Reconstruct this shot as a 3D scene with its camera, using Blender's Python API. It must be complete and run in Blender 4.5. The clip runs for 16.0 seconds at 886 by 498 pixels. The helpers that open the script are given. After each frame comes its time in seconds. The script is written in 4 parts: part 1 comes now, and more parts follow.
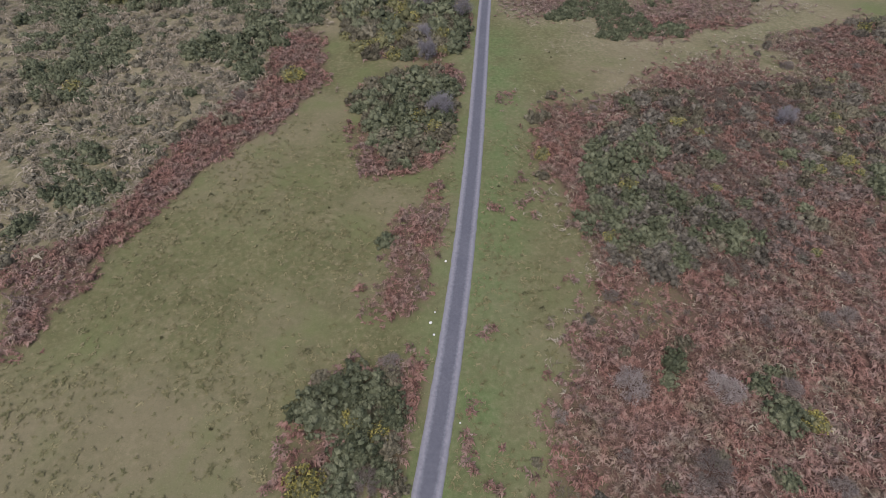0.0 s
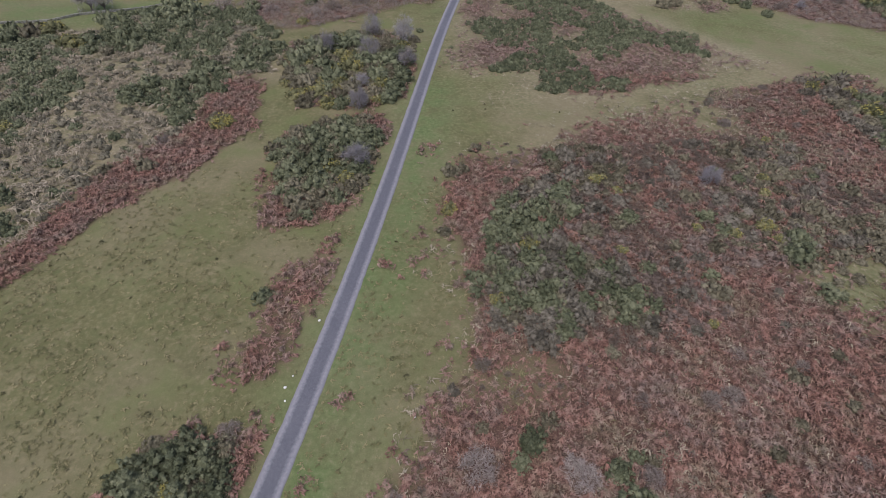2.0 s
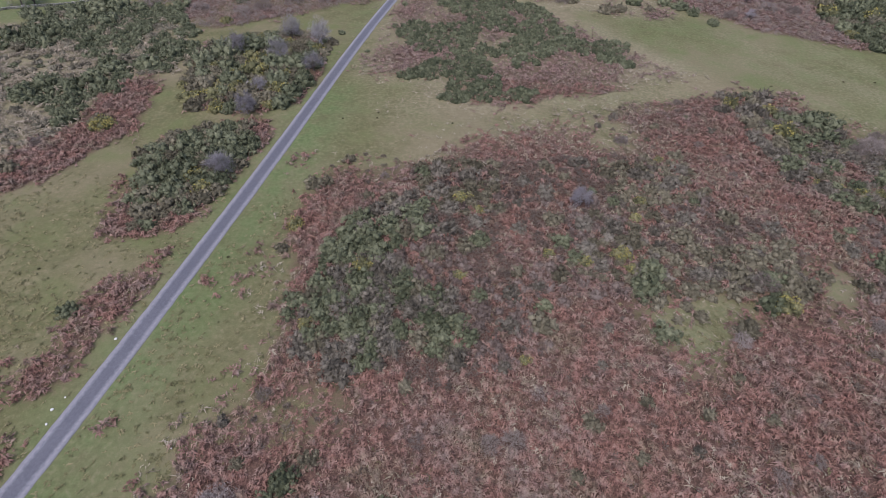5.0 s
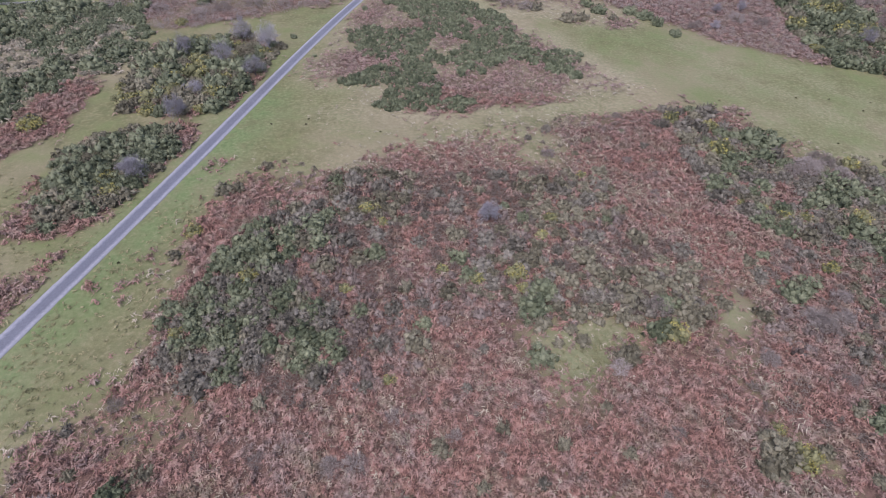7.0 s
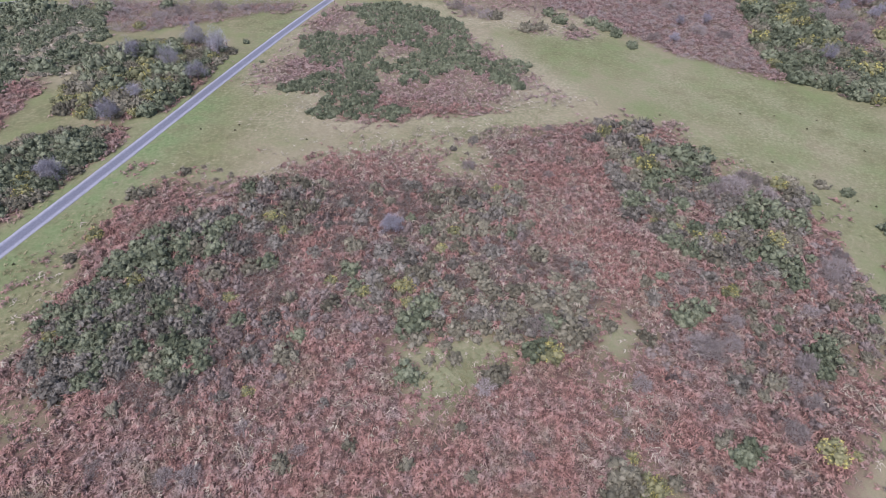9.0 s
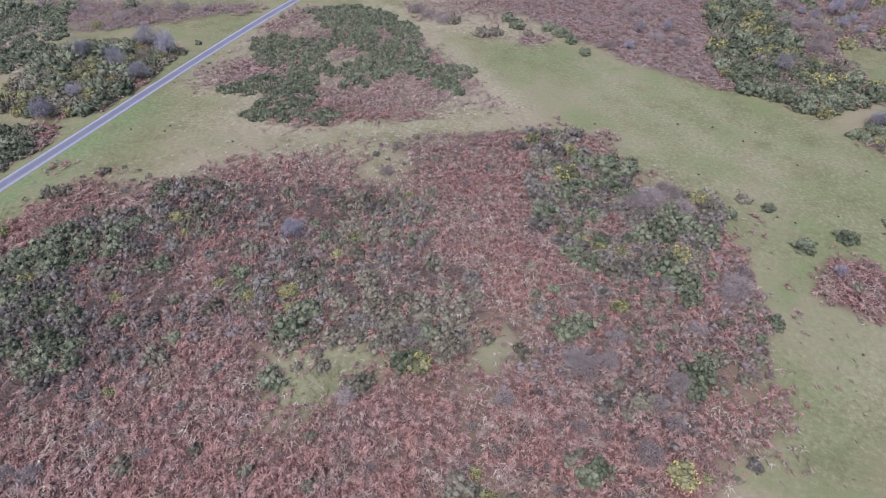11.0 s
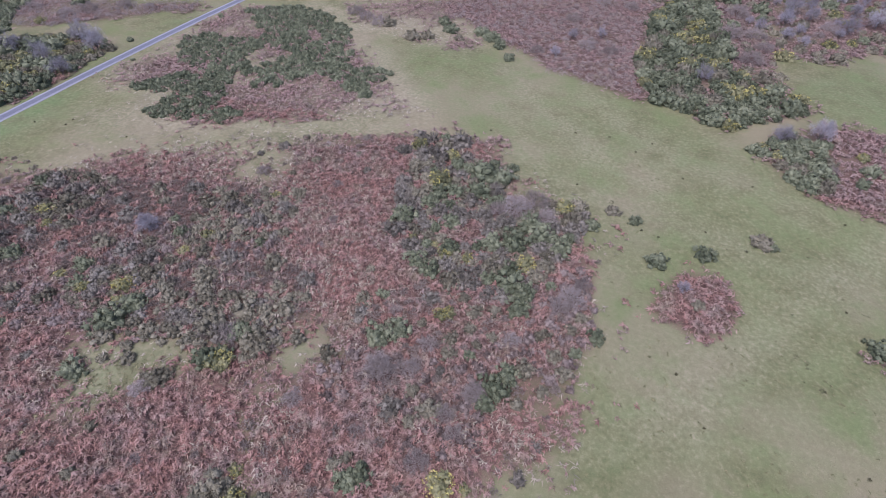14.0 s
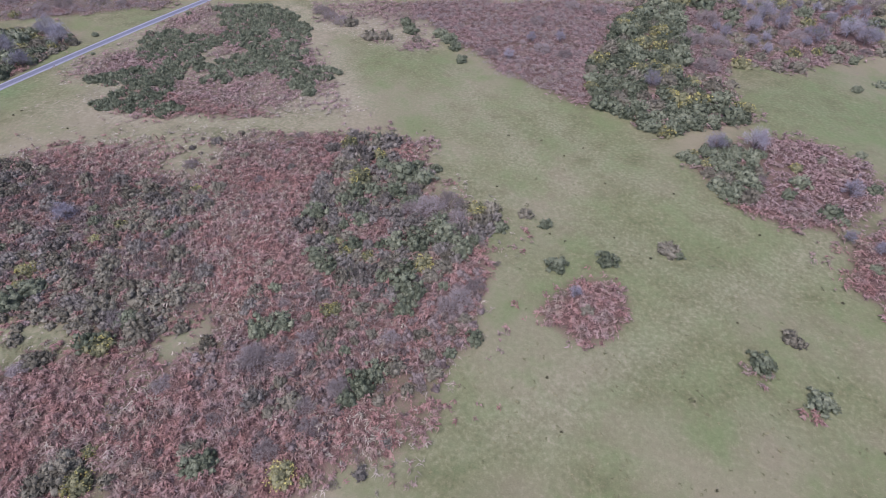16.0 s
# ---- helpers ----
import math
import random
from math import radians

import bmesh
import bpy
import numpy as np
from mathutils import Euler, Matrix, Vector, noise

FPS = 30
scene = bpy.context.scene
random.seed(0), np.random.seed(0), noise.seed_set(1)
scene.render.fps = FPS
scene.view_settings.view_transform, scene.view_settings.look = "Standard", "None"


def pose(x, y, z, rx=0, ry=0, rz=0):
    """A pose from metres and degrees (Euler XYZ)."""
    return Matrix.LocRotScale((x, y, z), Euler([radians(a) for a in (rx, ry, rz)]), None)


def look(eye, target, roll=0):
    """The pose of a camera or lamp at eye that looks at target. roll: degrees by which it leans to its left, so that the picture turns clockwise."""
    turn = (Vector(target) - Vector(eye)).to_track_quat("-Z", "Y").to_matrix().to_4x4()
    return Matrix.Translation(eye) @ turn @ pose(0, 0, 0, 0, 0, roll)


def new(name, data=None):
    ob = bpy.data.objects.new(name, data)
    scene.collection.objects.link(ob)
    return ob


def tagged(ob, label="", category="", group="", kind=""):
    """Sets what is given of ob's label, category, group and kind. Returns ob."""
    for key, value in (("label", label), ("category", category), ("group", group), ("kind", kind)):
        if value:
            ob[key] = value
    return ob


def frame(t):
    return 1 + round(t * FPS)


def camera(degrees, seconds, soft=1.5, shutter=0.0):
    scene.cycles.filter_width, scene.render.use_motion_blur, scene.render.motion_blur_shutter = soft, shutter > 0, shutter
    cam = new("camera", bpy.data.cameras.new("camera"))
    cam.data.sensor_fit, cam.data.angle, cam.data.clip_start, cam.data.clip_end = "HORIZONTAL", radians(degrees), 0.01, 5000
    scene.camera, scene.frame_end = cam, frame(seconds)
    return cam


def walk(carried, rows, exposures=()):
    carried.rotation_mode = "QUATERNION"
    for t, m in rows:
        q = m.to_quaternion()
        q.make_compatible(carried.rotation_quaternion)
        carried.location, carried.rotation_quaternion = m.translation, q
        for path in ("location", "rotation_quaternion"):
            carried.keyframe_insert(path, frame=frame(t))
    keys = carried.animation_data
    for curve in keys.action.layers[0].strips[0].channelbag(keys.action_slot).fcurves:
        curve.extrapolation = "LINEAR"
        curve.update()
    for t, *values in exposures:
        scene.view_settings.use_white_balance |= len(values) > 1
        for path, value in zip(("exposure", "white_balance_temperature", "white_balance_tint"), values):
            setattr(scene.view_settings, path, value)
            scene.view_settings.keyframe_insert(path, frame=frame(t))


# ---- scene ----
cam = camera(81.3, 16.0, 0.75)
PATH = [
    (0, (-0.339, -0.255, 47.967), (0.018, 13.504, 33.455), 1.79),
    (0.5, (3.924, 0.767, 48.229), (4.125, 14.985, 34.164), 1.84),
    (1, (8.164, 1.833, 48.525), (8.209, 16.359, 34.778), 1.88),
    (1.5, (12.424, 2.871, 48.768), (12.328, 17.541, 35.175), 1.92),
    (2, (16.678, 3.853, 48.989), (16.457, 18.543, 35.419), 1.97),
    (2.5, (20.773, 4.819, 49.182), (20.464, 19.408, 35.505), 2.04),
    (3, (25.015, 5.831, 49.431), (24.618, 20.378, 35.711), 2.10),
    (3.5, (29.266, 6.859, 49.665), (28.762, 21.407, 35.950), 2.14),
    (4, (33.515, 7.874, 49.913), (32.898, 22.402, 36.181), 2.21),
    (6.5, (54.744, 13.013, 51.322), (53.413, 27.481, 37.577), 2.42),
    (7, (58.933, 13.962, 51.594), (57.472, 28.416, 37.848), 2.50),
    (7.5, (63.207, 14.925, 51.979), (61.596, 29.376, 38.246), 2.52),
    (8, (67.500, 15.877, 52.278), (65.736, 30.322, 38.558), 2.52),
    (8.5, (71.839, 16.872, 52.599), (69.930, 31.314, 38.895), 2.55),
    (9, (76.156, 17.898, 52.891), (74.093, 32.336, 39.206), 2.57),
    (11.5, (97.795, 23.194, 54.437), (95.031, 37.500, 40.736), 2.54),
    (12, (102.191, 24.259, 54.709), (99.279, 38.531, 41.004), 2.53),
    (12.5, (106.599, 25.332, 55.003), (103.546, 39.567, 41.290), 2.51),
    (13, (111.020, 26.401, 55.228), (107.830, 40.594, 41.503), 2.51),
    (13.5, (115.440, 27.477, 55.433), (112.119, 41.652, 41.720), 2.51),
    (14, (119.834, 28.532, 55.609), (116.380, 42.689, 41.910), 2.54),
    (14.5, (124.214, 29.597, 55.804), (120.625, 43.730, 42.115), 2.53),
    (15, (128.568, 30.663, 56.028), (124.822, 44.769, 42.353), 2.56),
    (15.5, (132.996, 31.799, 56.211), (129.065, 45.849, 42.531), 2.55),
    (16, (137.469, 32.926, 56.415), (133.357, 46.920, 42.731), 2.55),
]
EXPOSURES = [(0, 0.8, 6400, 16), (4, 0.84, 6150, 18), (7, 1.37, 5900, 22), (9, 1.54, 5780, 22), (16, 1.39, 5600, 28)]
walk(cam, [(t, look(eye, target, roll)) for t, eye, target, roll in PATH], EXPOSURES)

# ---- world, sun ----
SUN_TURN, SUN_HIGH = 200.0, 62.0
world = bpy.data.worlds.new("overcast_sky")
scene.world = world
world.use_nodes = True
wn = world.node_tree.nodes
sky = wn.new("ShaderNodeTexSky")
sky.sky_type, sky.sun_disc = "NISHITA", False
sky.sun_elevation, sky.sun_rotation = radians(SUN_HIGH), radians(SUN_TURN)
sky.air_density, sky.dust_density, sky.ozone_density = 1.0, 3.5, 1.5
world.node_tree.links.new(sky.outputs["Color"], wn["Background"].inputs["Color"])
wn["Background"].inputs["Strength"].default_value = 0.085
sun_data = bpy.data.lights.new("sun", "SUN")
sun_data.energy, sun_data.angle, sun_data.color = 1.5, radians(45), (1.0, 0.98, 0.95)
sun = new("sun", sun_data)
sun.rotation_euler = (radians(90 - SUN_HIGH), 0, radians(180 - SUN_TURN))

# ---- materials ----


def material(name, build):
    m = bpy.data.materials.new(name)
    m.use_nodes = True
    nt = m.node_tree
    bsdf = nt.nodes["Principled BSDF"]
    build(nt, bsdf)
    return m


def node(nt, kind, **values):
    n = nt.nodes.new(kind)
    for key, value in values.items():
        n.inputs[key].default_value = value
    return n


def noise_at(nt, scale, detail=4.0, rough=0.55, obj=True):
    n = node(nt, "ShaderNodeTexNoise", Scale=scale, Detail=detail, Roughness=rough)
    geo = nt.nodes.new("ShaderNodeNewGeometry")
    nt.links.new(geo.outputs["Position"], n.inputs["Vector"])
    return n.outputs["Fac"]


def ramp(nt, fac, stops):
    n = nt.nodes.new("ShaderNodeValToRGB")
    el = n.color_ramp.elements
    while len(el) < len(stops):
        el.new(0.5)
    for e, (p, c) in zip(el, stops):
        e.position, e.color = p, (*c, 1)
    nt.links.new(fac, n.inputs["Fac"])
    return n.outputs["Color"]


def mix(nt, fac, a, b, blend="MIX"):
    n = nt.nodes.new("ShaderNodeMix")
    n.data_type, n.blend_type = "RGBA", blend
    for sock, v in ((n.inputs[0], fac), (n.inputs[6], a), (n.inputs[7], b)):
        if isinstance(v, (int, float)):
            sock.default_value = v
        elif isinstance(v, tuple):
            sock.default_value = (*v, 1)
        else:
            nt.links.new(v, sock)
    return n.outputs[2]


def maths(nt, op, a, b=0.0, clamp=False):
    n = nt.nodes.new("ShaderNodeMath")
    n.operation, n.use_clamp = op, clamp
    for sock, v in ((n.inputs[0], a), (n.inputs[1], b)):
        if isinstance(v, (int, float)):
            sock.default_value = v
        else:
            nt.links.new(v, sock)
    return n.outputs[0]


def band(nt, fac, lo, hi):
    n = nt.nodes.new("ShaderNodeMapRange")
    nt.links.new(fac, n.inputs[0])
    n.inputs[1].default_value, n.inputs[2].default_value = lo, hi
    return n.outputs[0]


def bump(nt, bsdf, height, strength, distance):
    n = node(nt, "ShaderNodeBump", Strength=strength, Distance=distance)
    nt.links.new(height, n.inputs["Height"])
    nt.links.new(n.outputs["Normal"], bsdf.inputs["Normal"])


def ground_look(nt, bsdf):
    at = nt.nodes.new("ShaderNodeAttribute")
    at.attribute_name = "cover"
    sep = nt.nodes.new("ShaderNodeSeparateColor")
    nt.links.new(at.outputs["Color"], sep.inputs["Color"])
    broad, patch, fine, grit = noise_at(nt, 0.035, 3), noise_at(nt, 0.22, 5, 0.62), noise_at(nt, 1.6, 5, 0.65), noise_at(nt, 7.0, 4, 0.7)
    green = ramp(nt, patch, [(0.3, GRASS_DEEP), (0.5, GRASS_OLIVE), (0.68, GRASS_TAN)])
    mottle = ramp(nt, fine, [(0.3, GRASS_DEEP), (0.52, GRASS_OLIVE), (0.72, GRASS_STRAW)])
    base = mix(nt, 0.5, green, mottle)
    base = mix(nt, maths(nt, "MULTIPLY", band(nt, noise_at(nt, 0.7, 4, 0.65), 0.46, 0.66), 0.55), base, (0.083, 0.095, 0.04))
    base = mix(nt, maths(nt, "MULTIPLY", band(nt, broad, 0.44, 0.6), 0.65), base, (0.177, 0.149, 0.094))
    base = mix(nt, maths(nt, "MULTIPLY", band(nt, noise_at(nt, 0.11, 4, 0.6), 0.5, 0.68), 0.75), base, (0.1, 0.118, 0.045))
    lush = ramp(nt, fine, [(0.3, (0.07, 0.1, 0.037)), (0.55, (0.102, 0.136, 0.055)), (0.75, (0.15, 0.158, 0.083))])
    base = mix(nt, maths(nt, "MULTIPLY", sep.outputs[1], band(nt, patch, 0.25, 0.6)), base, lush)
    dry = ramp(nt, fine, [(0.28, (0.125, 0.112, 0.07)), (0.5, (0.21, 0.182, 0.12)), (0.72, (0.3, 0.262, 0.182))])
    base = mix(nt, maths(nt, "MULTIPLY", sep.outputs[2], band(nt, patch, 0.2, 0.5)), base, dry)
    litter = ramp(nt, maths(nt, "ADD", maths(nt, "MULTIPLY", fine, 0.5), maths(nt, "MULTIPLY", grit, 0.5)), [(0.32, (0.035, 0.024, 0.018)), (0.5, (0.095, 0.057, 0.044)), (0.7, (0.17, 0.11, 0.085))])
    edge = band(nt, maths(nt, "ADD", sep.outputs[0], maths(nt, "MULTIPLY", maths(nt, "SUBTRACT", fine, 0.5), 0.8)), 0.3, 0.7)
    base = mix(nt, edge, base, litter)
    base = mix(nt, band(nt, grit, 0.58, 0.74), base, mix(nt, 0.3, base, (0.34, 0.3, 0.19)))
    base = mix(nt, band(nt, grit, 0.44, 0.28), base, mix(nt, 0.35, base, (0.03, 0.035, 0.016)))
    nt.links.new(base, bsdf.inputs["Base Color"])
    bsdf.inputs["Roughness"].default_value = 0.95
    bsdf.inputs["Specular IOR Level"].default_value = 0.15
    bump(nt, bsdf, maths(nt, "ADD", fine, maths(nt, "MULTIPLY", grit, 0.3)), 0.3, 0.1)


def leaf_look(dark, mid, light, spread=0.5, rough=0.75):
    def build(nt, bsdf):
        geo = nt.nodes.new("ShaderNodeNewGeometry")
        info = nt.nodes.new("ShaderNodeObjectInfo")
        head = nt.nodes.new("ShaderNodeAttribute")
        head.attribute_name = "tone"
        lump = maths(nt, "ADD", maths(nt, "MULTIPLY", noise_at(nt, 0.45, 2), 0.5), maths(nt, "MULTIPLY", noise_at(nt, 3.2, 3, 0.65), 0.5))
        fac = maths(nt, "ADD", maths(nt, "MULTIPLY", geo.outputs["Random Per Island"], 0.25 * spread), maths(nt, "MULTIPLY", lump, 0.5 - 0.25 * spread))
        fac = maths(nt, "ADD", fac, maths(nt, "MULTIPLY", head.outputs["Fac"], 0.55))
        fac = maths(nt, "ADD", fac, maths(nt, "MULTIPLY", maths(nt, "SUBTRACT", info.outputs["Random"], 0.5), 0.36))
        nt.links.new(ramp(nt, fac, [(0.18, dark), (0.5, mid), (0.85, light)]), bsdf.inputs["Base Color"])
        bsdf.inputs["Roughness"].default_value = rough
        bsdf.inputs["Specular IOR Level"].default_value = 0.2
        bump(nt, bsdf, maths(nt, "ADD", noise_at(nt, 4.5, 3, 0.6), maths(nt, "MULTIPLY", noise_at(nt, 14.0, 3, 0.7), 0.5)), 0.7, 0.2)
    return build


def fern_look(low, mid, high, tip):
    """Dead fronds: each clump its own shade, with drifts of fresh red, bleached pink-grey and straw."""
    def build(nt, bsdf):
        geo = nt.nodes.new("ShaderNodeNewGeometry")
        head = nt.nodes.new("ShaderNodeAttribute")
        head.attribute_name = "tone"
        own = maths(nt, "ADD", maths(nt, "MULTIPLY", geo.outputs["Random Per Island"], 0.1), maths(nt, "MULTIPLY", head.outputs["Fac"], 0.25))
        own = maths(nt, "ADD", own, maths(nt, "MULTIPLY", band(nt, noise_at(nt, 1.3, 4, 0.7), 0.36, 0.64), 0.65))
        red = ramp(nt, own, [(0.12, low), (0.45, mid), (0.72, high), (0.95, tip)])
        dull = ramp(nt, own, [(0.1, (0.055, 0.04, 0.033)), (0.5, (0.17, 0.125, 0.105)), (0.95, (0.275, 0.218, 0.186))])
        straw = ramp(nt, own, [(0.1, (0.07, 0.056, 0.034)), (0.5, (0.16, 0.131, 0.083)), (0.95, (0.245, 0.205, 0.138))])
        drift = maths(nt, "ADD", maths(nt, "MULTIPLY", noise_at(nt, 0.42, 3, 0.6), 0.6), maths(nt, "MULTIPLY", noise_at(nt, 0.09, 2), 0.4))
        colour = mix(nt, band(nt, drift, 0.43, 0.63), red, dull)
        pale = maths(nt, "ADD", maths(nt, "MULTIPLY", noise_at(nt, 0.21, 3, 0.6), 0.7), maths(nt, "MULTIPLY", noise_at(nt, 1.1, 2), 0.3))
        nt.links.new(mix(nt, band(nt, pale, 0.5, 0.74), colour, straw), bsdf.inputs["Base Color"])
        bsdf.inputs["Roughness"].default_value = 0.85
        bsdf.inputs["Specular IOR Level"].default_value = 0.2
    return build


def road_look(nt, bsdf):
    at = nt.nodes.new("ShaderNodeAttribute")
    at.attribute_name = "across"
    fine, grit, long_ = noise_at(nt, 3.0, 4), noise_at(nt, 30.0, 3), noise_at(nt, 0.25, 3)
    side = maths(nt, "ADD", at.outputs["Fac"], maths(nt, "MULTIPLY", maths(nt, "SUBTRACT", fine, 0.5), 0.22))
    tar = ramp(nt, fine, [(0.3, (0.07, 0.072, 0.088)), (0.7, (0.088, 0.09, 0.108))])
    worn = ramp(nt, fine, [(0.3, (0.165, 0.165, 0.185)), (0.7, (0.215, 0.212, 0.23))])
    base = mix(nt, band(nt, side, 0.38, 0.72), tar, worn)
    base = mix(nt, maths(nt, "MULTIPLY", band(nt, long_, 0.45, 0.7), 0.1), base, worn)
    base = mix(nt, band(nt, side, 0.9, 1.06), base, (0.12, 0.122, 0.085))
    base = mix(nt, band(nt, grit, 0.55, 0.8), base, mix(nt, 0.5, base, (0.3, 0.3, 0.31)))
    nt.links.new(base, bsdf.inputs["Base Color"])
    bsdf.inputs["Roughness"].default_value = 0.8
    bump(nt, bsdf, grit, 0.4, 0.01)


def mottled(a, b, scale, rough=0.9):
    def build(nt, bsdf):
        n = noise_at(nt, scale, 5, 0.65)
        nt.links.new(ramp(nt, n, [(0.3, a), (0.7, b)]), bsdf.inputs["Base Color"])
        bsdf.inputs["Roughness"].default_value = rough
        bump(nt, bsdf, n, 0.5, 0.05)
    return build


GRASS_DEEP, GRASS_OLIVE, GRASS_TAN, GRASS_STRAW = (0.068, 0.072, 0.03), (0.12, 0.114, 0.055), (0.172, 0.149, 0.088), (0.24, 0.206, 0.128)
M_GROUND = material("moor_turf", ground_look)
M_ROAD = material("worn_asphalt", road_look)
M_GORSE = material("gorse_green", leaf_look((0.055, 0.064, 0.035), (0.108, 0.12, 0.07), (0.172, 0.182, 0.11), 0.45))
M_OLIVE = material("scrub_olive", leaf_look((0.066, 0.06, 0.039), (0.13, 0.118, 0.079), (0.2, 0.182, 0.125), 0.45))
M_FLUSH = material("gorse_yellow_green", leaf_look((0.072, 0.074, 0.035), (0.142, 0.14, 0.068), (0.225, 0.213, 0.105), 0.35))
M_BLOOM = material("gorse_blossom", leaf_look((0.19, 0.17, 0.05), (0.32, 0.285, 0.085), (0.46, 0.41, 0.13)))
M_SILVER = material("lichened_gorse", leaf_look((0.062, 0.056, 0.043), (0.123, 0.11, 0.085), (0.2, 0.18, 0.145), 0.5))
M_GREY = material("lichened_twig", leaf_look((0.1, 0.083, 0.071), (0.195, 0.164, 0.143), (0.31, 0.27, 0.24), 0.7))
M_PALE = material("bleached_twig", leaf_look((0.11, 0.092, 0.082), (0.3, 0.255, 0.23), (0.5, 0.44, 0.4), 0.8))
M_HAZE = material("bare_twig", leaf_look((0.13, 0.122, 0.13), (0.23, 0.218, 0.232), (0.35, 0.335, 0.352), 0.7))
M_HEATH = material("heath_grey_green", leaf_look((0.08, 0.074, 0.052), (0.168, 0.154, 0.111), (0.262, 0.239, 0.18), 0.5))
M_DULL = material("dead_heather", leaf_look((0.08, 0.064, 0.051), (0.162, 0.132, 0.108), (0.25, 0.211, 0.176), 0.4))
M_SHAG = material("lichened_dead_twig", leaf_look((0.058, 0.042, 0.034), (0.135, 0.104, 0.087), (0.215, 0.174, 0.149), 0.6))
M_BARK = material("bark", mottled((0.05, 0.04, 0.034), (0.13, 0.11, 0.095), 9.0))
M_FERN = material("dead_bracken", fern_look((0.064, 0.034, 0.026), (0.18, 0.097, 0.075), (0.25, 0.149, 0.117), (0.265, 0.174, 0.135)))
# The same bracken with distance haze put into its colours: paler, less red.
M_FERN_HAZED = material("hazed_bracken", fern_look((0.105, 0.069, 0.057), (0.2, 0.129, 0.108), (0.255, 0.176, 0.149), (0.32, 0.24, 0.2)))
M_STRAW = material("dry_tussock", leaf_look((0.11, 0.094, 0.067), (0.222, 0.19, 0.136), (0.34, 0.294, 0.22), 0.6, 0.9))
M_TURF = material("turf_tuft", leaf_look((0.088, 0.09, 0.04), (0.135, 0.125, 0.06), (0.22, 0.195, 0.105), 0.75, 0.9))
M_RUSH = material("rush_tuft", leaf_look((0.05, 0.052, 0.026), (0.085, 0.08, 0.042), (0.13, 0.115, 0.065), 0.6, 0.9))
M_STONE = material("pale_stone", mottled((0.5, 0.49, 0.46), (0.72, 0.71, 0.68), 6.0))
M_WALLSTONE = material("field_stone", mottled((0.1, 0.1, 0.085), (0.27, 0.265, 0.235), 1.2))

# ---- the lie of the land ----


def land(x, y):
    """Height of the moor."""
    x, y = np.asarray(x, float), np.asarray(y, float)
    xs, ys = 320 * np.tanh(x / 320), 330 * np.tanh(y / 330)
    rise = 1.5 * np.exp(-((x - 172) ** 2 + (y - 150) ** 2) / 1800)
    rise = rise + 0.28 * np.exp(-((x - 3) / 30) ** 2 - ((y - 50) / 30) ** 2)
    wave = 0.10 * np.sin(x * 0.21 + 1.3 * np.sin(y * 0.13)) + 0.08 * np.sin(y * 0.27 + 0.05 * x)
    return -1.9 + 0.004 * xs + 0.016 * ys + 0.000000012 * np.clip(y, 0, 260) ** 3 + rise + wave * np.clip(np.abs(x - road_x(y)) / 8 - 0.3, 0, 1)


def road_x(y):
    """Middle of the road at y."""
    y = np.asarray(y, float)
    s = np.clip(y, 0, 175)
    return ROAD_A + ROAD_B * s + ROAD_C * s ** 2 + ROAD_D * s ** 3 + np.where(y > 175, ROAD_B + 2 * ROAD_C * s + 3 * ROAD_D * s * s, ROAD_B) * (y - s)


def inside(poly, x, y):
    """Which of the points lie in the outline."""
    hit = np.zeros(x.shape, bool)
    for (x0, y0), (x1, y1) in zip(poly, poly[1:] + poly[:1]):
        if y0 != y1:
            hit ^= ((y0 > y) != (y1 > y)) & (x < x0 + (y - y0) * (x1 - x0) / (y1 - y0))
    return hit


def ripple(x, y, k, seed):
    """A cheap smooth noise from -1 to 1."""
    r = np.random.default_rng(seed)
    out = 0
    for i in range(5):
        a, p, q = r.uniform(0, 6.28), r.uniform(0, 6.28), k * r.uniform(0.6, 1.7)
        out = out + np.sin(q * (x * math.cos(a) + y * math.sin(a)) + p + 1.5 * np.sin(0.6 * q * (y * math.cos(a) - x * math.sin(a)) + p))
    return out / 3.2


def near_line(line, x, y):
    """Distance to a broken line."""
    best = np.full(x.shape, 1e9)
    for (x0, y0), (x1, y1) in zip(line, line[1:]):
        dx, dy = x1 - x0, y1 - y0
        s = np.clip(((x - x0) * dx + (y - y0) * dy) / (dx * dx + dy * dy), 0, 1)
        best = np.minimum(best, np.hypot(x - x0 - s * dx, y - y0 - s * dy))
    return best


ROAD_A, ROAD_B, ROAD_C, ROAD_D = -3.6107, 0.20223, -0.0011935, 0.000004073
# ---- what grows where, seen from above ----
FERN_WEST = [(-46.2, 28.3), (-44.1, 29.3), (-43.5, 34), (-40.5, 41.1), (-41.4, 47.4), (-38.3, 56.3), (-31.5, 67.2), (-25.9, 74.3), (-21.7, 83.2),
    (-21.8, 97.8), (-25.1, 111.6), (-33.7, 106.7), (-32.5, 90.9), (-35.6, 82.8), (-40.1, 74.8), (-42.1, 64.8), (-45.3, 50.5), (-50.5, 47.2), (-54.5,
    42.8)]
FERN_ROAD_ISLAND = [(-13.4, 68.3), (-11.5, 62.6), (-7, 59.4), (-1.2, 62.8), (3.3, 70.2), (5.4, 92), (2.8, 95.2), (-3.8, 92.8), (-12, 87.3), (-14.2,
    79.7)]
FERN_FAR_ISLAND = [(-21.8, 115.6), (-22.6, 126.5), (-13.1, 133.7), (-5, 137), (6.9, 130.9), (8.2, 113.8), (6.6, 103.1), (3.6, 99.3), (-5, 96.4),
    (-15.5, 97.8), (-19.3, 106.1)]
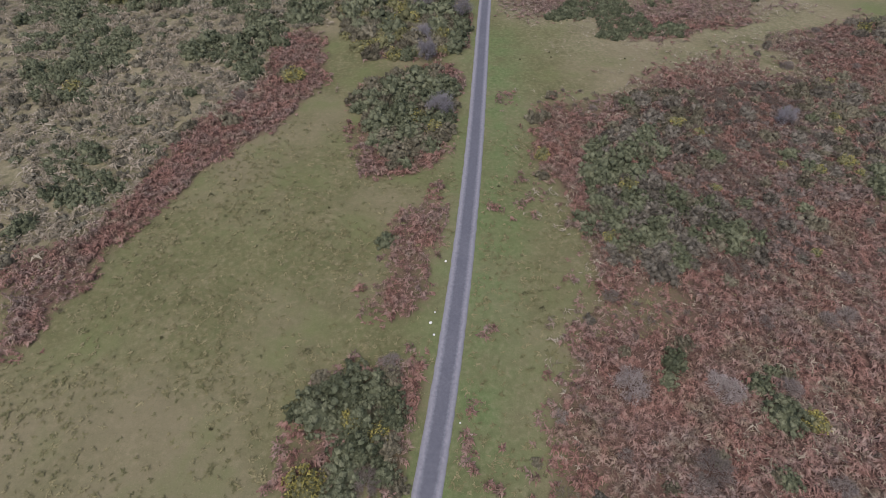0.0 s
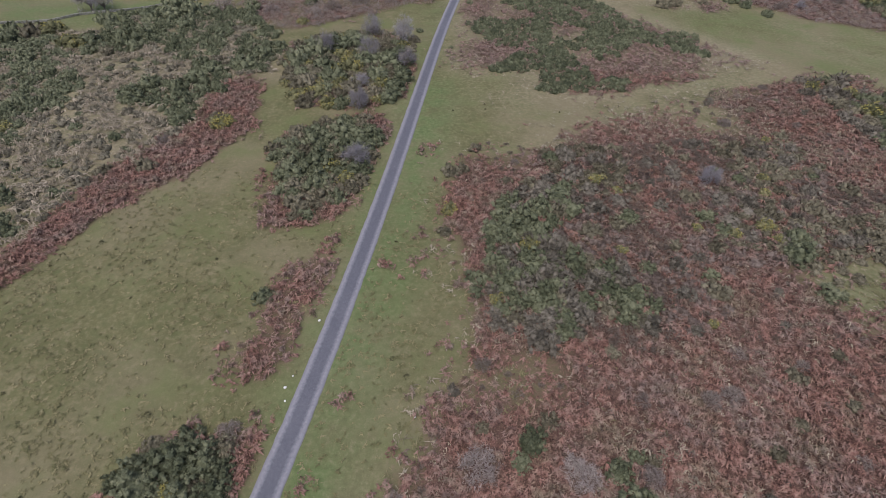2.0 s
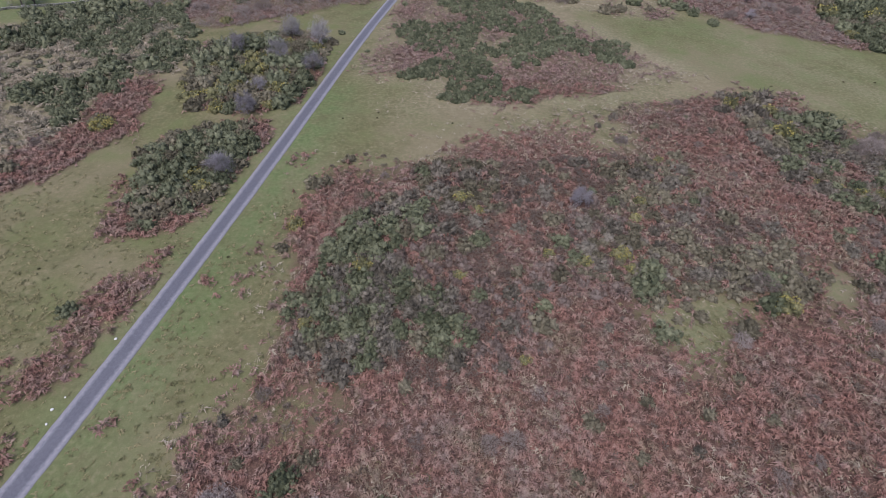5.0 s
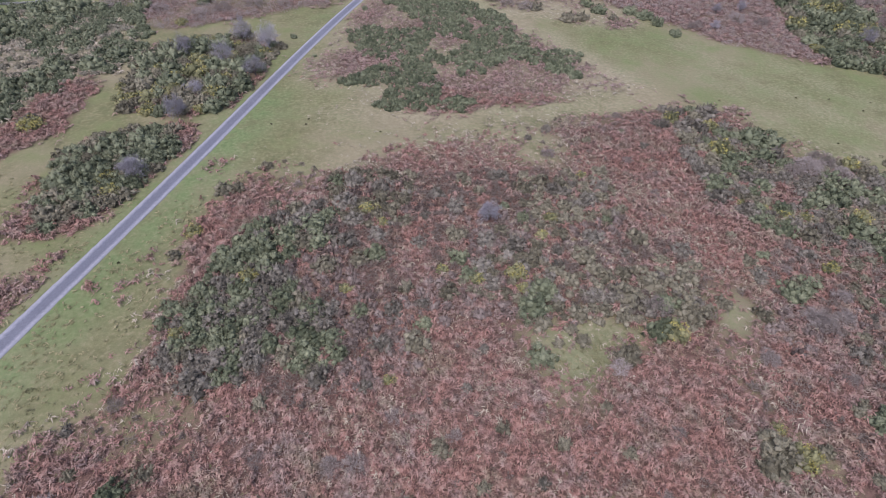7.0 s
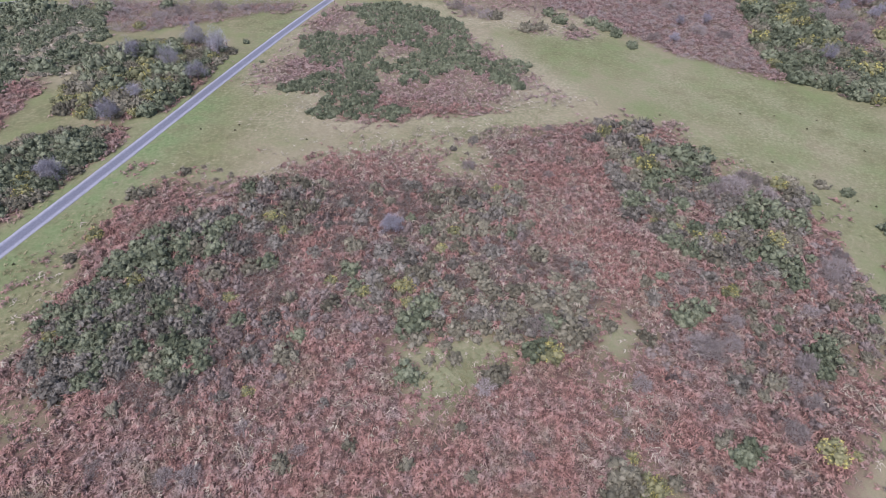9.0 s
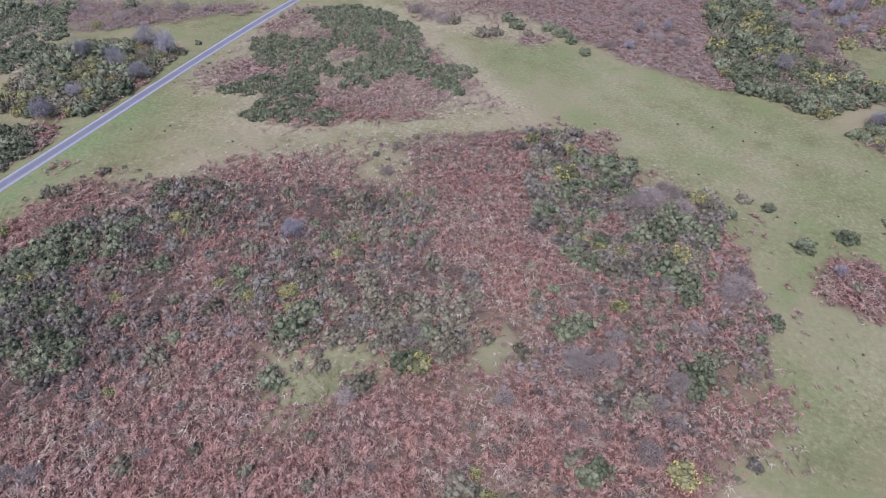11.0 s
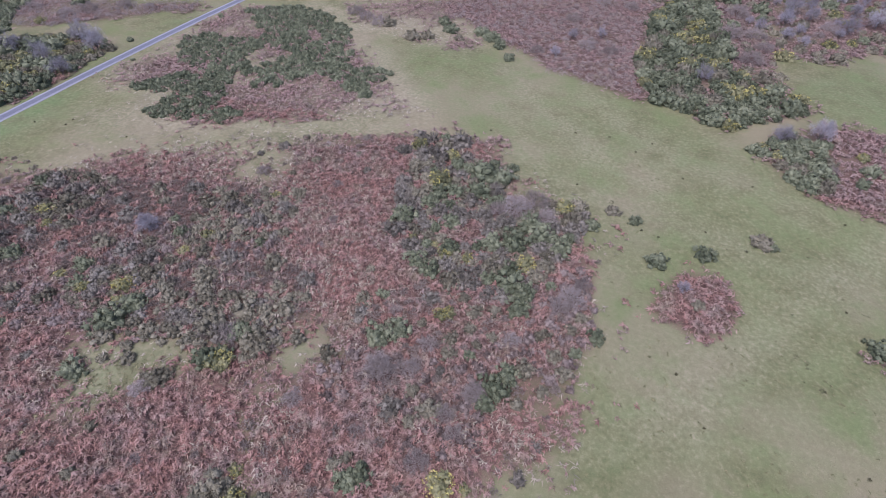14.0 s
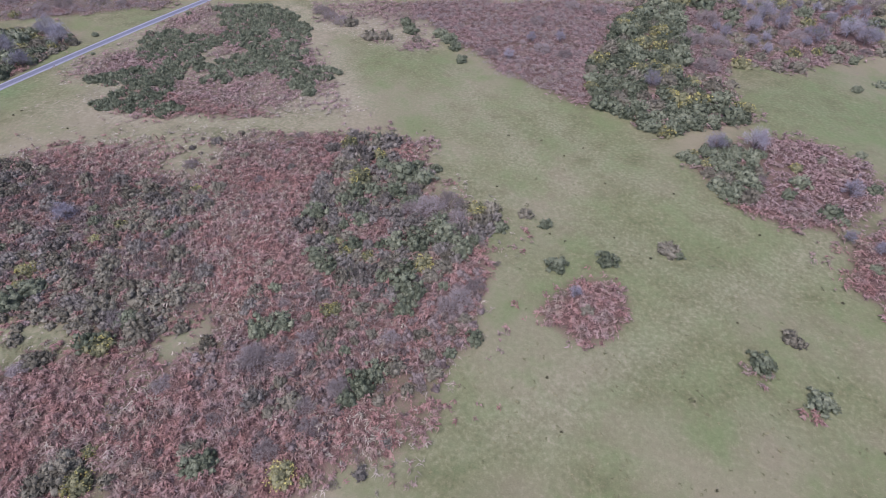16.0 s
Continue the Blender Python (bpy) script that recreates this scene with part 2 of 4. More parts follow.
FERN_MIDDLE = [(-8.6, 34.7), (-5.3, 33.8), (-0.1, 36), (1.2, 47.4), (1.4, 57), (-2.7, 56.3), (-6.4, 51.1), (-8.3, 46.3), (-6.2, 42.5), (-9, 38.8)]
FERN_NEAR = [(-14.6, 17.1), (-14.2, 23.1), (-12, 27.5), (-5.1, 31), (-0.6, 32.5), (-1.4, 22), (-1.7, 15.6), (-14.8, 15.5)]
FERN_HILL = [(60, -21), (34, -17), (16, -6), (11.9, 15.6), (13.6, 25.7), (15.2, 31.9), (20.5, 41.8), (18.5, 52), (16.8, 62), (15, 66), (16.4, 77), (19.7, 86),
    (30, 85.5), (49.4, 89.9), (64.4, 90.2), (72.2, 92.5), (66, 98.3), (63.5, 104), (74, 110.5), (91.1, 116.5), (101.5, 118.8), (113.4, 111),
    (126.6, 98.5), (128.4, 90.7), (130.3, 79.6), (130.6, 69), (127.2, 60.7), (126.5, 57.8), (121.5, 51), (112, 30), (103, 2), (88, -14)]
FERN_NORTH = [(15.3, 117), (38.9, 106), (54, 108.6), (93.6, 124.3), (88.4, 129.8), (77.5, 137.6), (66, 150.5), (43.3, 172), (23.7, 171.8), (15.9,
    166), (15.5, 134.6)]
FERN_NORTH_EAST = [(70.9, 193.8), (140.8, 222.2), (136.2, 176.7), (137, 144), (117.1, 152.1), (101, 167.9)]
FERN_EAST = [(135.8, 143.6), (135.8, 180.6), (140.8, 222.2), (224.4, 256.5), (211, 202.8), (183.6, 179.7), (170.4, 181.5), (168.4, 157.2), (171.1,
    147.6), (160.7, 141.5), (156.2, 135.5), (145.7, 141.5)]
FERN_EAST_PATCH = [(157.3, 129.6), (162.7, 137.7), (172.9, 143.5), (186.9, 144.4), (193.7, 135.1), (191.8, 127.4), (182.8, 117.1), (172.7, 114.3),
    (163, 118.8)]
FERN_EAST_EDGE = [(181.8, 111.8), (190.2, 120.5), (215, 118), (212, 80), (190, 88), (184.7, 97.2), (180.8, 102.5)]
FERN_ROUND = [(137.8, 83.8), (138.3, 87.9), (140.9, 90.4), (144.9, 92.6), (148.7, 91.5), (149.5, 86.2), (148.3, 81.6), (145.6, 78.6), (142.1, 79)]
FERN_NORTH_SCRUB = [(46.3, 183.7), (56.8, 167.8), (66.5, 162.7), (82.5, 160.8), (89.4, 159.6), (96.7, 166.2), (80.9, 187.2), (70.9, 193.8)]
FERN_FAR_WEST = [(-46.6, 154.8), (8.7, 167.7), (7.8, 160.5), (-1.2, 154.1), (-16.9, 140.5), (-29.9, 133.9), (-39.1, 143.4)]
CLEARING = [(64.6, 55), (71.3, 57.7), (78.5, 58.9), (82.9, 59.6), (82.6, 55.3), (78.5, 53.8), (75.1, 50.1), (73, 46.8), (69.5, 45), (67, 48.7)]
HEATH = [(-62, 36), (-54.5, 42.8), (-50.5, 47.2), (-45.3, 50.5), (-42.1, 64.8), (-40.1, 74.8), (-35.6, 82.8), (-32.5, 90.9), (-33.7, 106.7),
    (-25.1, 112.8), (-23.5, 118), (-31.2, 132.7), (-46, 146), (-60, 150), (-70, 131), (-82, 130), (-108, 128), (-108, 60)]
STRIP = [(30, 86.2), (49.4, 89.9), (64.4, 90.2), (72.2, 92.5), (64.7, 98.3), (62.8, 105.9), (91.1, 117.5), (56.6, 110.7), (34.3, 105.8), (22.1,
    106.8), (14, 120.7)]
WEST_FIELD = [(-106.6, 145.3), (-95.4, 128.6), (-82.2, 132.4), (-69.6, 132.8), (-60, 150.9), (-59.9, 154.6), (-109.4, 149.5)]
EAST_FIELD = [(66, 150.5), (75.5, 158), (99.2, 163.3), (117.1, 152.1), (137.3, 141.4), (156.2, 133.4), (172.7, 114.3), (183.2, 115.1), (183.9, 93.8),
    (178, 69.6), (123.1, 51.2), (127.2, 60.7), (130.5, 79.6), (126.9, 97.2), (100.8, 119.2), (92.8, 126.1)]
GORSE_WEST = [(-91.7, 114.3), (-92.4, 128.1), (-75.8, 125.3), (-71.6, 119.3), (-72.2, 113.0), (-58.6, 101.5), (-59.9, 97.9), (-61.2, 87.8), (-61.2, 80.1), (-69.8, 79.6)]
GORSE_NORTH_WEST = [(-70.5, 121.1), (-69.5, 129.2), (-71.3, 142.8), (-59.7, 147.7), (-39.8, 147.4), (-27.1, 130.5), (-24.6, 122.0), (-25.5, 111.5), (-33.4, 100.5), (-36.9, 100.5), (-41.2, 113.8), (-34.9, 123.4), (-47.1, 116.2), (-54.2, 125.1), (-60.7, 118.3)]
GORSE_HEATH = [(-60.5, 65.2), (-56.2, 66.8), (-52.0, 67.1), (-48.3, 60.4), (-45.7, 58.7), (-46.4, 56.8), (-50.1, 53.7), (-52.1, 51.9)]
GORSE_NORTH_A = [(18.8, 143.0), (23.0, 148.0), (35.1, 147.6), (40.3, 153.6), (41.7, 134.0), (34.4, 127.6), (24.1, 132.4)]
GORSE_NORTH_B = [(24.3, 166.1), (31.0, 172.8), (42.3, 175.9), (57.1, 163.3), (66.2, 141.7), (77.9, 140.5), (77.8, 127.7), (72.1, 128.4), (64.5, 136.8), (56.3, 131.3), (50.8, 124.5), (45.9, 133.3), (50.6, 143.1), (39.4, 148.7), (32.8, 157.6)]
GORSE_NORTH_C = [(24.0, 117.8), (31.0, 125.2), (42.6, 133.2), (49.3, 133.5), (42.5, 123.9), (45.8, 120.6), (45.4, 114.5), (53.9, 114.4), (54.6, 109.5), (43.2, 107.5), (34.0, 108.7), (35.6, 118.1), (26.9, 113.8)]
WOOD_A = [(22.8, 53.9), (23.5, 60.3), (24.1, 70.1), (26.8, 75.0), (33.6, 74.7), (36.9, 72.2), (35.0, 66.8), (30.9, 62.6), (33.8, 56.3), (39.5, 55.9), (43.4, 48.5), (41.6, 44.3), (35.1, 46.3), (31.0, 42.3), (23.6, 43.3), (20.5, 46.3), (20.3, 51.6)]
WOOD_B = [(31.6, 84.8), (42.1, 86.8), (46.4, 78.3), (44.4, 72.4), (37.2, 72.4)]
WOOD_C = [(63.5, 89.2), (79.1, 92.1), (78.9, 80.1), (70.2, 75.8), (65.9, 75)]
WOOD_D = [(54, 69.2), (67.8, 74.1), (71.3, 57.6), (65.6, 56.7), (57.2, 61.9)]
WOOD_E = [(70.8, 66.5), (90.9, 72.3), (89.3, 59.8), (72.9, 56.1)]
WOOD_F = [(92.1, 116.1), (101.6, 119.1), (101.1, 109.2), (113.2, 111.5), (112.8, 101.9), (128, 101.2), (119.6, 78.5), (112.4, 78.4), (104.5, 79.5),
    (97.5, 87.7)]
ROAD_ISLAND = [(-14.3, 80.6), (-12, 88.4), (-3.8, 92.8), (2.2, 89.8), (2.5, 78.4), (1.5, 72.5), (-2.9, 63.5), (-7.2, 62.7), (-9.4, 68.4), (-12.5,
    72.2)]
NEAR_ISLAND = [(-14.5, 23.1), (-11.4, 27.5), (-8, 28.9), (-3.6, 27.6), (-3.7, 23.2), (-4.3, 19.7), (-4.6, 15.6), (-9.7, 15.5), (-9.7, 19.7), (-9.5,
    22), (-12.8, 21.7)]
SCRUB_BELT = [(30.6, 41.8), (42, 51.7), (37.6, 60.6), (32.5, 85), (45.4, 85.8), (62.6, 89), (79.1, 92.1), (79.7, 77.5), (91.9, 73.6), (89.3, 59.8),
    (71.4, 56.8), (60.6, 60.5), (50.7, 56.8), (50.1, 45.1), (41.2, 40.8)]
EAST_BELT = [(96.9, 72.3), (106.1, 82.9), (112.4, 90.6), (126.3, 95.5), (130.5, 79.6), (125.7, 64.9), (116, 56.9), (104.8, 57.7)]
SOUTH_BELT = [(87.9, 47.3), (97.1, 55.1), (105.7, 56.4), (116, 56.9), (117.5, 49.3), (91.9, 40.6)]
EAST_GREEN = [(137, 144), (135.6, 168.7), (141.5, 211.3), (156.8, 228.8), (157.8, 176.5), (154.9, 161.4), (170.6, 155.2), (169.9, 147.1), (160.7,
    141.5), (156.2, 135.5), (145.7, 141.5)]
EAST_GREY = [(156.8, 228.8), (224.4, 256.5), (212.1, 207.3), (197.6, 197.2), (171.1, 190), (157.8, 176.5)]
EAST_KNOLL = [(157.8, 129.8), (162.7, 136.6), (172.2, 136.7), (170.3, 121.3), (164, 119.1)]
FAR_EAST_MEADOW = [(170, 160), (185, 178), (205, 190), (222, 180), (215, 150), (197, 140), (186, 146), (175, 146)]
FERN_SLOPE = [(28, 82), (38, 91), (50, 99), (60, 106), (78, 113), (80, 90), (60, 84)]
FERN_ZONES = [(FERN_WEST, 1.0, 0.8), (FERN_ROAD_ISLAND, 1.0, 0.8), (FERN_FAR_ISLAND, 0.8, 0.8), (FERN_MIDDLE, 0.9, 1.0), (FERN_NEAR, 0.9, 0.7),
    (FERN_HILL, 1.0, 2.6), (FERN_NORTH, 0.62, 1.8), (FERN_SLOPE, 0.72, 2.2), (FERN_NORTH_EAST, 0.95, 1.2), (FERN_EAST, 0.8, 1.5), (FERN_EAST_PATCH, 0.9, 1.2),
    (FERN_EAST_EDGE, 0.9, 1.5), (FERN_ROUND, 1.0, 1.0), (FERN_NORTH_SCRUB, 0.5, 1.0), (FERN_FAR_WEST, 0.85, 1.5)]
CLEARING_UPPER = [(89.6, 67.6), (97.9, 71.2), (95.8, 60.9), (92.0, 55.2), (94.5, 51.1), (98.0, 43.3), (96.1, 42.4), (93.3, 48.1), (90.8, 51.6), (85.0, 51.8), (88.8, 56.2), (92.1, 60.2)]
GORSE_HEATH_EDGE = [(-52.4, 101.8), (-47.5, 107.4), (-38.4, 105.3), (-34.6, 100.5), (-33.4, 86.3), (-42.0, 95.6), (-46.7, 96.3)]
SHAG_A = [(30.9, 62.6), (37.3, 72.3), (41.4, 63.5), (46.3, 56.2), (48.8, 44.9), (45.6, 42.8), (40.6, 55.2), (34.8, 56.0)]
SHAG_B = [(32.2, 81.9), (44.7, 84.7), (51.1, 77.9), (44.4, 72.4), (37.3, 72.3)]
SHAG_C = [(40.6, 55.2), (55.2, 63.6), (56.5, 57.8), (50.1, 45.1), (46.1, 41.5)]
SHAG_D = [(54.3, 75.8), (79.1, 90.5), (79.7, 76.4), (73.8, 71.6), (78.8, 71.4), (81.5, 60.3), (72.8, 57.9), (64.2, 56.4), (56.5, 57.8), (56.1, 67.1)]
SHAG_E = [(96.2, 62.8), (101.2, 65.7), (109.8, 65.4), (123.3, 78.0), (121.7, 69.2), (116.1, 56.2), (113.5, 60.6), (109.3, 59.9), (99.1, 57.2)]
SHAG_F = [(107.5, 68.7), (116.4, 67.6), (119.0, 55.8), (109.9, 53.1), (107.2, 59.7)]
SHAG_G = [(119, 77), (127, 90), (130, 80), (127, 66), (120, 64)]
GRASS_POCKET = [(87.5, 65.3), (95.8, 68.9), (101.0, 66.6), (99.8, 62.5), (92.8, 59.4), (89.3, 61.0)]
SOUTH_WEST_EDGE = [(12.4, 42.5), (20.1, 43.8), (31.3, 40.6), (34.1, 31.1), (23.4, 29.3)]
NORTH_STRIP = [(29.1, 100.4), (68.3, 108.0), (73.1, 94.5), (49.8, 88.2), (43.2, 94.0), (34.4, 85.5)]
FERN_SPOTS = [(3.7, 19.6, 1.0), (4.2, 22.6, 0.8), (5, 32.3, 0.7), (8, 54.3, 0.9), (12.3, 82.5, 1.6), (9.9, 52, 0.6), (5.2, 17.2, 0.8), (172.6, 77.5, 1.5), (166.5, 81.6, 1.6)]
OPEN_ZONES = [(CLEARING, 0.97), (CLEARING_UPPER, 0.68), (GRASS_POCKET, 0.6), (SOUTH_WEST_EDGE, 0.3), (NORTH_STRIP, 0.4), (FAR_EAST_MEADOW, 0.9)]
FERN_TRACKS = [([(90.8, 51.6), (93.3, 48.1), (97, 42.9), (101, 37)], 1.0)]
DRY_ZONES = [(STRIP, 0.16), (CLEARING_UPPER, 0.3), (GRASS_POCKET, 0.25), (HEATH, 0.6), (FERN_NORTH, 0.55), (FERN_NORTH_SCRUB, 0.6), (FERN_HILL, 0.25), (FERN_SLOPE, 0.4)]
LUSH_ZONES = [(EAST_FIELD, 0.34), (FAR_EAST_MEADOW, 0.5), (WEST_FIELD, 0.8), (CLEARING, 0.6), (CLEARING_UPPER, 0.3), (GRASS_POCKET, 0.5)]
TRACKS = [([(21.1, 103.1), (34.7, 104.3), (62.4, 109.8), (79.5, 116.2), (93.5, 120.7)], 0.9, 0.9),
    ([(38.2, 180.4), (58.8, 164.1), (70.1, 152.1), (89.5, 127.5)], 1.6, 0.9), ([(93.9, 51), (97, 46.1)], 0.5, 0.9),
    ([(189.6, 121), (176.2, 107.2), (160.3, 92.1), (149.3, 78.2), (139, 66.3)], 1.8, 0.5), ([(111.7, 106.7), (127.5, 106.9), (143.1, 102.7), (154.7, 98.5)], 1.4, 0.5),
    ([(134, 63.8), (143.6, 66.3)], 1.2, 0.4), ([(118, 112), (112, 124), (104, 136)], 2, 0.3),
    ([(104, 152), (118, 132), (128, 119), (140, 112)], 1.5, 0.6), ([(122, 146), (136, 128), (150, 118), (166, 111)], 1.3, 0.5)]



def wobble(x, y, amount):
    return x + amount * ripple(x, y, 0.55, 3) + 0.5 * amount * ripple(x, y, 1.7, 4), y + amount * ripple(x, y, 0.5, 5) + 0.5 * amount * ripple(x, y, 1.9, 6)


def partly(poly, x, y, soft=1.0):
    """How far a place lies inside an outline, with a soft edge."""
    a, c = 2.4 * soft, 0.6 * soft
    return sum(inside(poly, x + dx, y + dy) * 1.0 for dx, dy in ((0, 0), (a, c), (-c, a), (-a, -c), (c, -a))) / 5


def fern_zone(x, y):
    """Where bracken grows, 0 to 1."""
    u, v = wobble(x, y, 1.4)
    c = np.zeros(x.shape)
    for poly, w, soft in FERN_ZONES:
        part_in = 0.5 * partly(poly, u, v, soft) + 0.5 * partly(poly, u, v, soft * 0.45)
        c = np.maximum(c, w * part_in)
    for cx, cy, r in FERN_SPOTS:
        c = np.maximum(c, 0.8 * (np.hypot(u - cx, v - cy) < r))
    for line, width in FERN_TRACKS:
        c = np.where(near_line(line, u, v) < width, 0.2 * c, c)
    for poly, bare in OPEN_ZONES:
        c = np.minimum(c, 1 - bare * partly(poly, u, v, 1.2))
    return np.where(np.abs(x - road_x(y)) < 2.6, 0, c)


def fern_cover(x, y):
    """How thick the bracken stands, 0 to 1."""
    return np.clip(1.45 * fern_zone(x, y) - 0.5 + 0.42 * ripple(x, y, 0.17, 8) + 0.34 * ripple(x, y, 0.7, 9) + 0.34 * ripple(x, y, 1.9, 17), 0, 1) * (fern_zone(x, y) > 0.02)


def soften(a, times):
    """Blurs a grid of cover values."""
    for _ in range(times):
        for k in (0, 1):
            a = 0.5 * a + 0.25 * np.roll(a, 1, k) + 0.25 * np.roll(a, -1, k)
    return a


def dry_cover(x, y):
    u, v = wobble(x, y, 2.0)
    c = np.zeros(x.shape)
    for poly, w in DRY_ZONES:
        c = np.maximum(c, w * inside(poly, u, v))
    return c


def track_cover(x, y):
    u, v = wobble(x, y, 1.0)
    c = np.zeros(x.shape)
    for line, width, w in TRACKS:
        c = np.maximum(c, w * (near_line(line, u, v) < width))
    return c


def lush_cover(x, y):
    u, v = wobble(x, y, 0.9)
    d = u - road_x(v)
    c = np.where((d > 0) & (d < 7.5), 0.95, 0) * (v < 110) + np.where((d < 0) & (d > -3.2), 0.8, 0)
    for poly, w in LUSH_ZONES:
        c = np.maximum(c, w * inside(poly, u, v))
    return np.clip(c, 0, 1)


# ---- ground: one sheet to the horizon, fine where the camera flies ----
def axis(lo, hi, step, reach):
    core = np.arange(lo, hi + step / 2, step)
    tail = step * np.cumsum(1.22 ** np.arange(1, 60))
    tail = tail[tail < reach]
    return np.concatenate([(lo - tail)[::-1], core, hi + tail])


def sheet(name, xs, ys, z):
    gx, gy = np.meshgrid(xs, ys)
    co = np.stack([gx, gy, z(gx, gy)], -1).reshape(-1, 3)
    n, m = len(xs), len(ys)
    i = (np.arange(m - 1)[:, None] * n + np.arange(n - 1)[None]).ravel()
    return soup(name, co, np.stack([i, i + 1, i + n + 1, i + n], 1))


def soup(name, co, faces, smooth=0, tone=None):
    """A mesh from arrays; every row of faces has the same count of corners. smooth: how many of the first faces are rounded, or True."""
    me = bpy.data.meshes.new(name)
    faces = np.asarray(faces, np.int32)
    k = faces.shape[1]
    me.vertices.add(len(co))
    me.vertices.foreach_set("co", np.asarray(co, np.float32).ravel())
    me.loops.add(faces.size)
    me.loops.foreach_set("vertex_index", faces.ravel())
    me.polygons.add(len(faces))
    me.polygons.foreach_set("loop_start", np.arange(0, faces.size, k, dtype=np.int32))
    me.polygons.foreach_set("use_smooth", np.arange(len(faces)) < (len(faces) if smooth is True else smooth))
    me.update(calc_edges=True)
    shade = me.attributes.new("tone", "FLOAT", "POINT")
    shade.data.foreach_set("value", np.full(len(co), 0.5, np.float32) if tone is None else np.asarray(tone, np.float32))
    return me


def ground():
    xs, ys = axis(-125, 235, 1.5, 2600), axis(-40, 270, 1.5, 2600)
    gx, gy = np.meshgrid(xs, ys)
    me = sheet("ground", xs, ys, lambda x, y: land(x, y) - 0.12 * np.clip(1 - np.abs(np.abs(x - road_x(y)) / 1.25) ** 6, 0, 1))
    at = me.attributes.new("cover", "FLOAT_COLOR", "POINT")
    cover = np.stack([soften(0.6 * fern_cover(gx, gy) + 0.4 * fern_zone(gx, gy), 2), soften(lush_cover(gx, gy), 5), soften(np.maximum(dry_cover(gx, gy), track_cover(gx, gy)), 6), np.ones(gx.shape)], -1)
    away = np.maximum.reduce([-125 - gx, gx - 235, -40 - gy, gy - 270, 0 * gx])
    wild = np.clip(0.5 + 0.9 * ripple(gx, gy, 0.03, 21), 0, 1)
    fade = np.clip(away / 70, 0, 1)
    cover[..., 0] = cover[..., 0] * (1 - fade) + 0.8 * wild * fade
    at.data.foreach_set("color", cover.astype(np.float32).ravel())
    me.materials.append(M_GROUND)
    return tagged(new("ground", me), "rough olive and tan moorland turf with worn patches", "ground", kind="structure")


def road():
    ys = np.concatenate([np.arange(-260, 0, 4.0), np.arange(0, 210, 0.8), np.arange(210, 900, 6.0)])
    ragged = 0.05 * ripple(ys, ys * 0, 2.2, 31)
    other = 0.05 * ripple(ys, ys * 0, 2.5, 32)
    across = np.array([-1.0, -0.97, -0.6, -0.3, 0.0, 0.3, 0.6, 0.97, 1.0])
    half = 1.46 + np.where(across[None] < 0, ragged[:, None], other[:, None])
    x = road_x(ys)[:, None] + across[None] * half
    y = np.repeat(ys[:, None], len(across), 1)
    z = land(x, y) + 0.05 - 0.03 * across[None] ** 2
    z[:, 0] -= 0.2
    z[:, -1] -= 0.2
    co = np.stack([x, y, z], -1).reshape(-1, 3)
    n, m = len(across), len(ys)
    i = (np.arange(m - 1)[:, None] * n + np.arange(n - 1)[None]).ravel()
    me = soup("road", co, np.stack([i, i + 1, i + n + 1, i + n], 1), True)
    at = me.attributes.new("across", "FLOAT", "POINT")
    at.data.foreach_set("value", np.tile(np.abs(across), m).astype(np.float32))
    me.materials.append(M_ROAD)
    return tagged(new("road", me), "narrow grey asphalt lane with pale worn edges", "road", kind="structure")


ground()
road()

# ---- plants ----
PARTS = {}


def part(name, me, mat, parent, label=""):
    me.materials.append(mat)
    ob = new(name, me)
    ob.parent = parent
    PARTS.setdefault(parent, []).append((name, me, label))
    return tagged(ob, label)


def dome(rng, n, flat):
    """n spread points on a dome of radius 1."""
    k = np.arange(n) + 0.5
    up = 1 - k / n * 1.08
    turn = k * 2.39996 + rng.uniform(0, 6.28) + rng.normal(0, 0.25, n)
    out = np.sqrt(np.clip(1 - up * up, 0, 1))
    p = np.stack([out * np.cos(turn), out * np.sin(turn), np.clip(up, -0.05, 1) * flat], 1)
    return p * rng.uniform(0.78, 1.08, (n, 1))


BALLS = {}


def ball(fine):
    """Corners and faces of a round lump."""
    if fine not in BALLS:
        bm = bmesh.new()
        bmesh.ops.create_icosphere(bm, subdivisions=fine, radius=1.0)
        bm.verts.ensure_lookup_table()
        BALLS[fine] = np.array([v.co[:] for v in bm.verts]), np.array([[v.index for v in f.verts] for f in bm.faces])
        bm.free()
    return BALLS[fine]


def sprigs(rng, centre, radius, count, size, thin=0.5, lay=0.0):
    """Small pointed leaf sprays round each centre, three corners to a spray. lay: how far they lie along the tuft's skin."""
    n = len(centre) * count
    c = np.repeat(centre, count, 0)
    r = np.repeat(radius, count)
    d = rng.normal(0, 1, (n, 3))
    d[:, 2] = np.abs(d[:, 2]) * 0.9 + rng.normal(0, 0.35, n)
    d /= np.linalg.norm(d, axis=1)[:, None]
    base = c + d * (r * rng.uniform(0.74 + 0.25 * lay, 1.0, n))[:, None]
    way = d * (1 - lay) + rng.normal(0, 0.5 + 0.3 * lay, (n, 3))
    way /= np.linalg.norm(way, axis=1)[:, None]
    side = np.cross(way, d + rng.normal(0, 1.0 - 0.6 * lay, (n, 3)))
    side /= np.linalg.norm(side, axis=1)[:, None] + 1e-9
    s = (size * rng.uniform(0.6, 1.3, n))[:, None]
    tri = np.stack([base - side * s * thin * 0.5, base + side * s * thin * 0.5, base + way * s], 1)
    return tri.reshape(-1, 3)


def tris(co, start=0):
    return np.arange(start, start + len(co)).reshape(-1, 3)


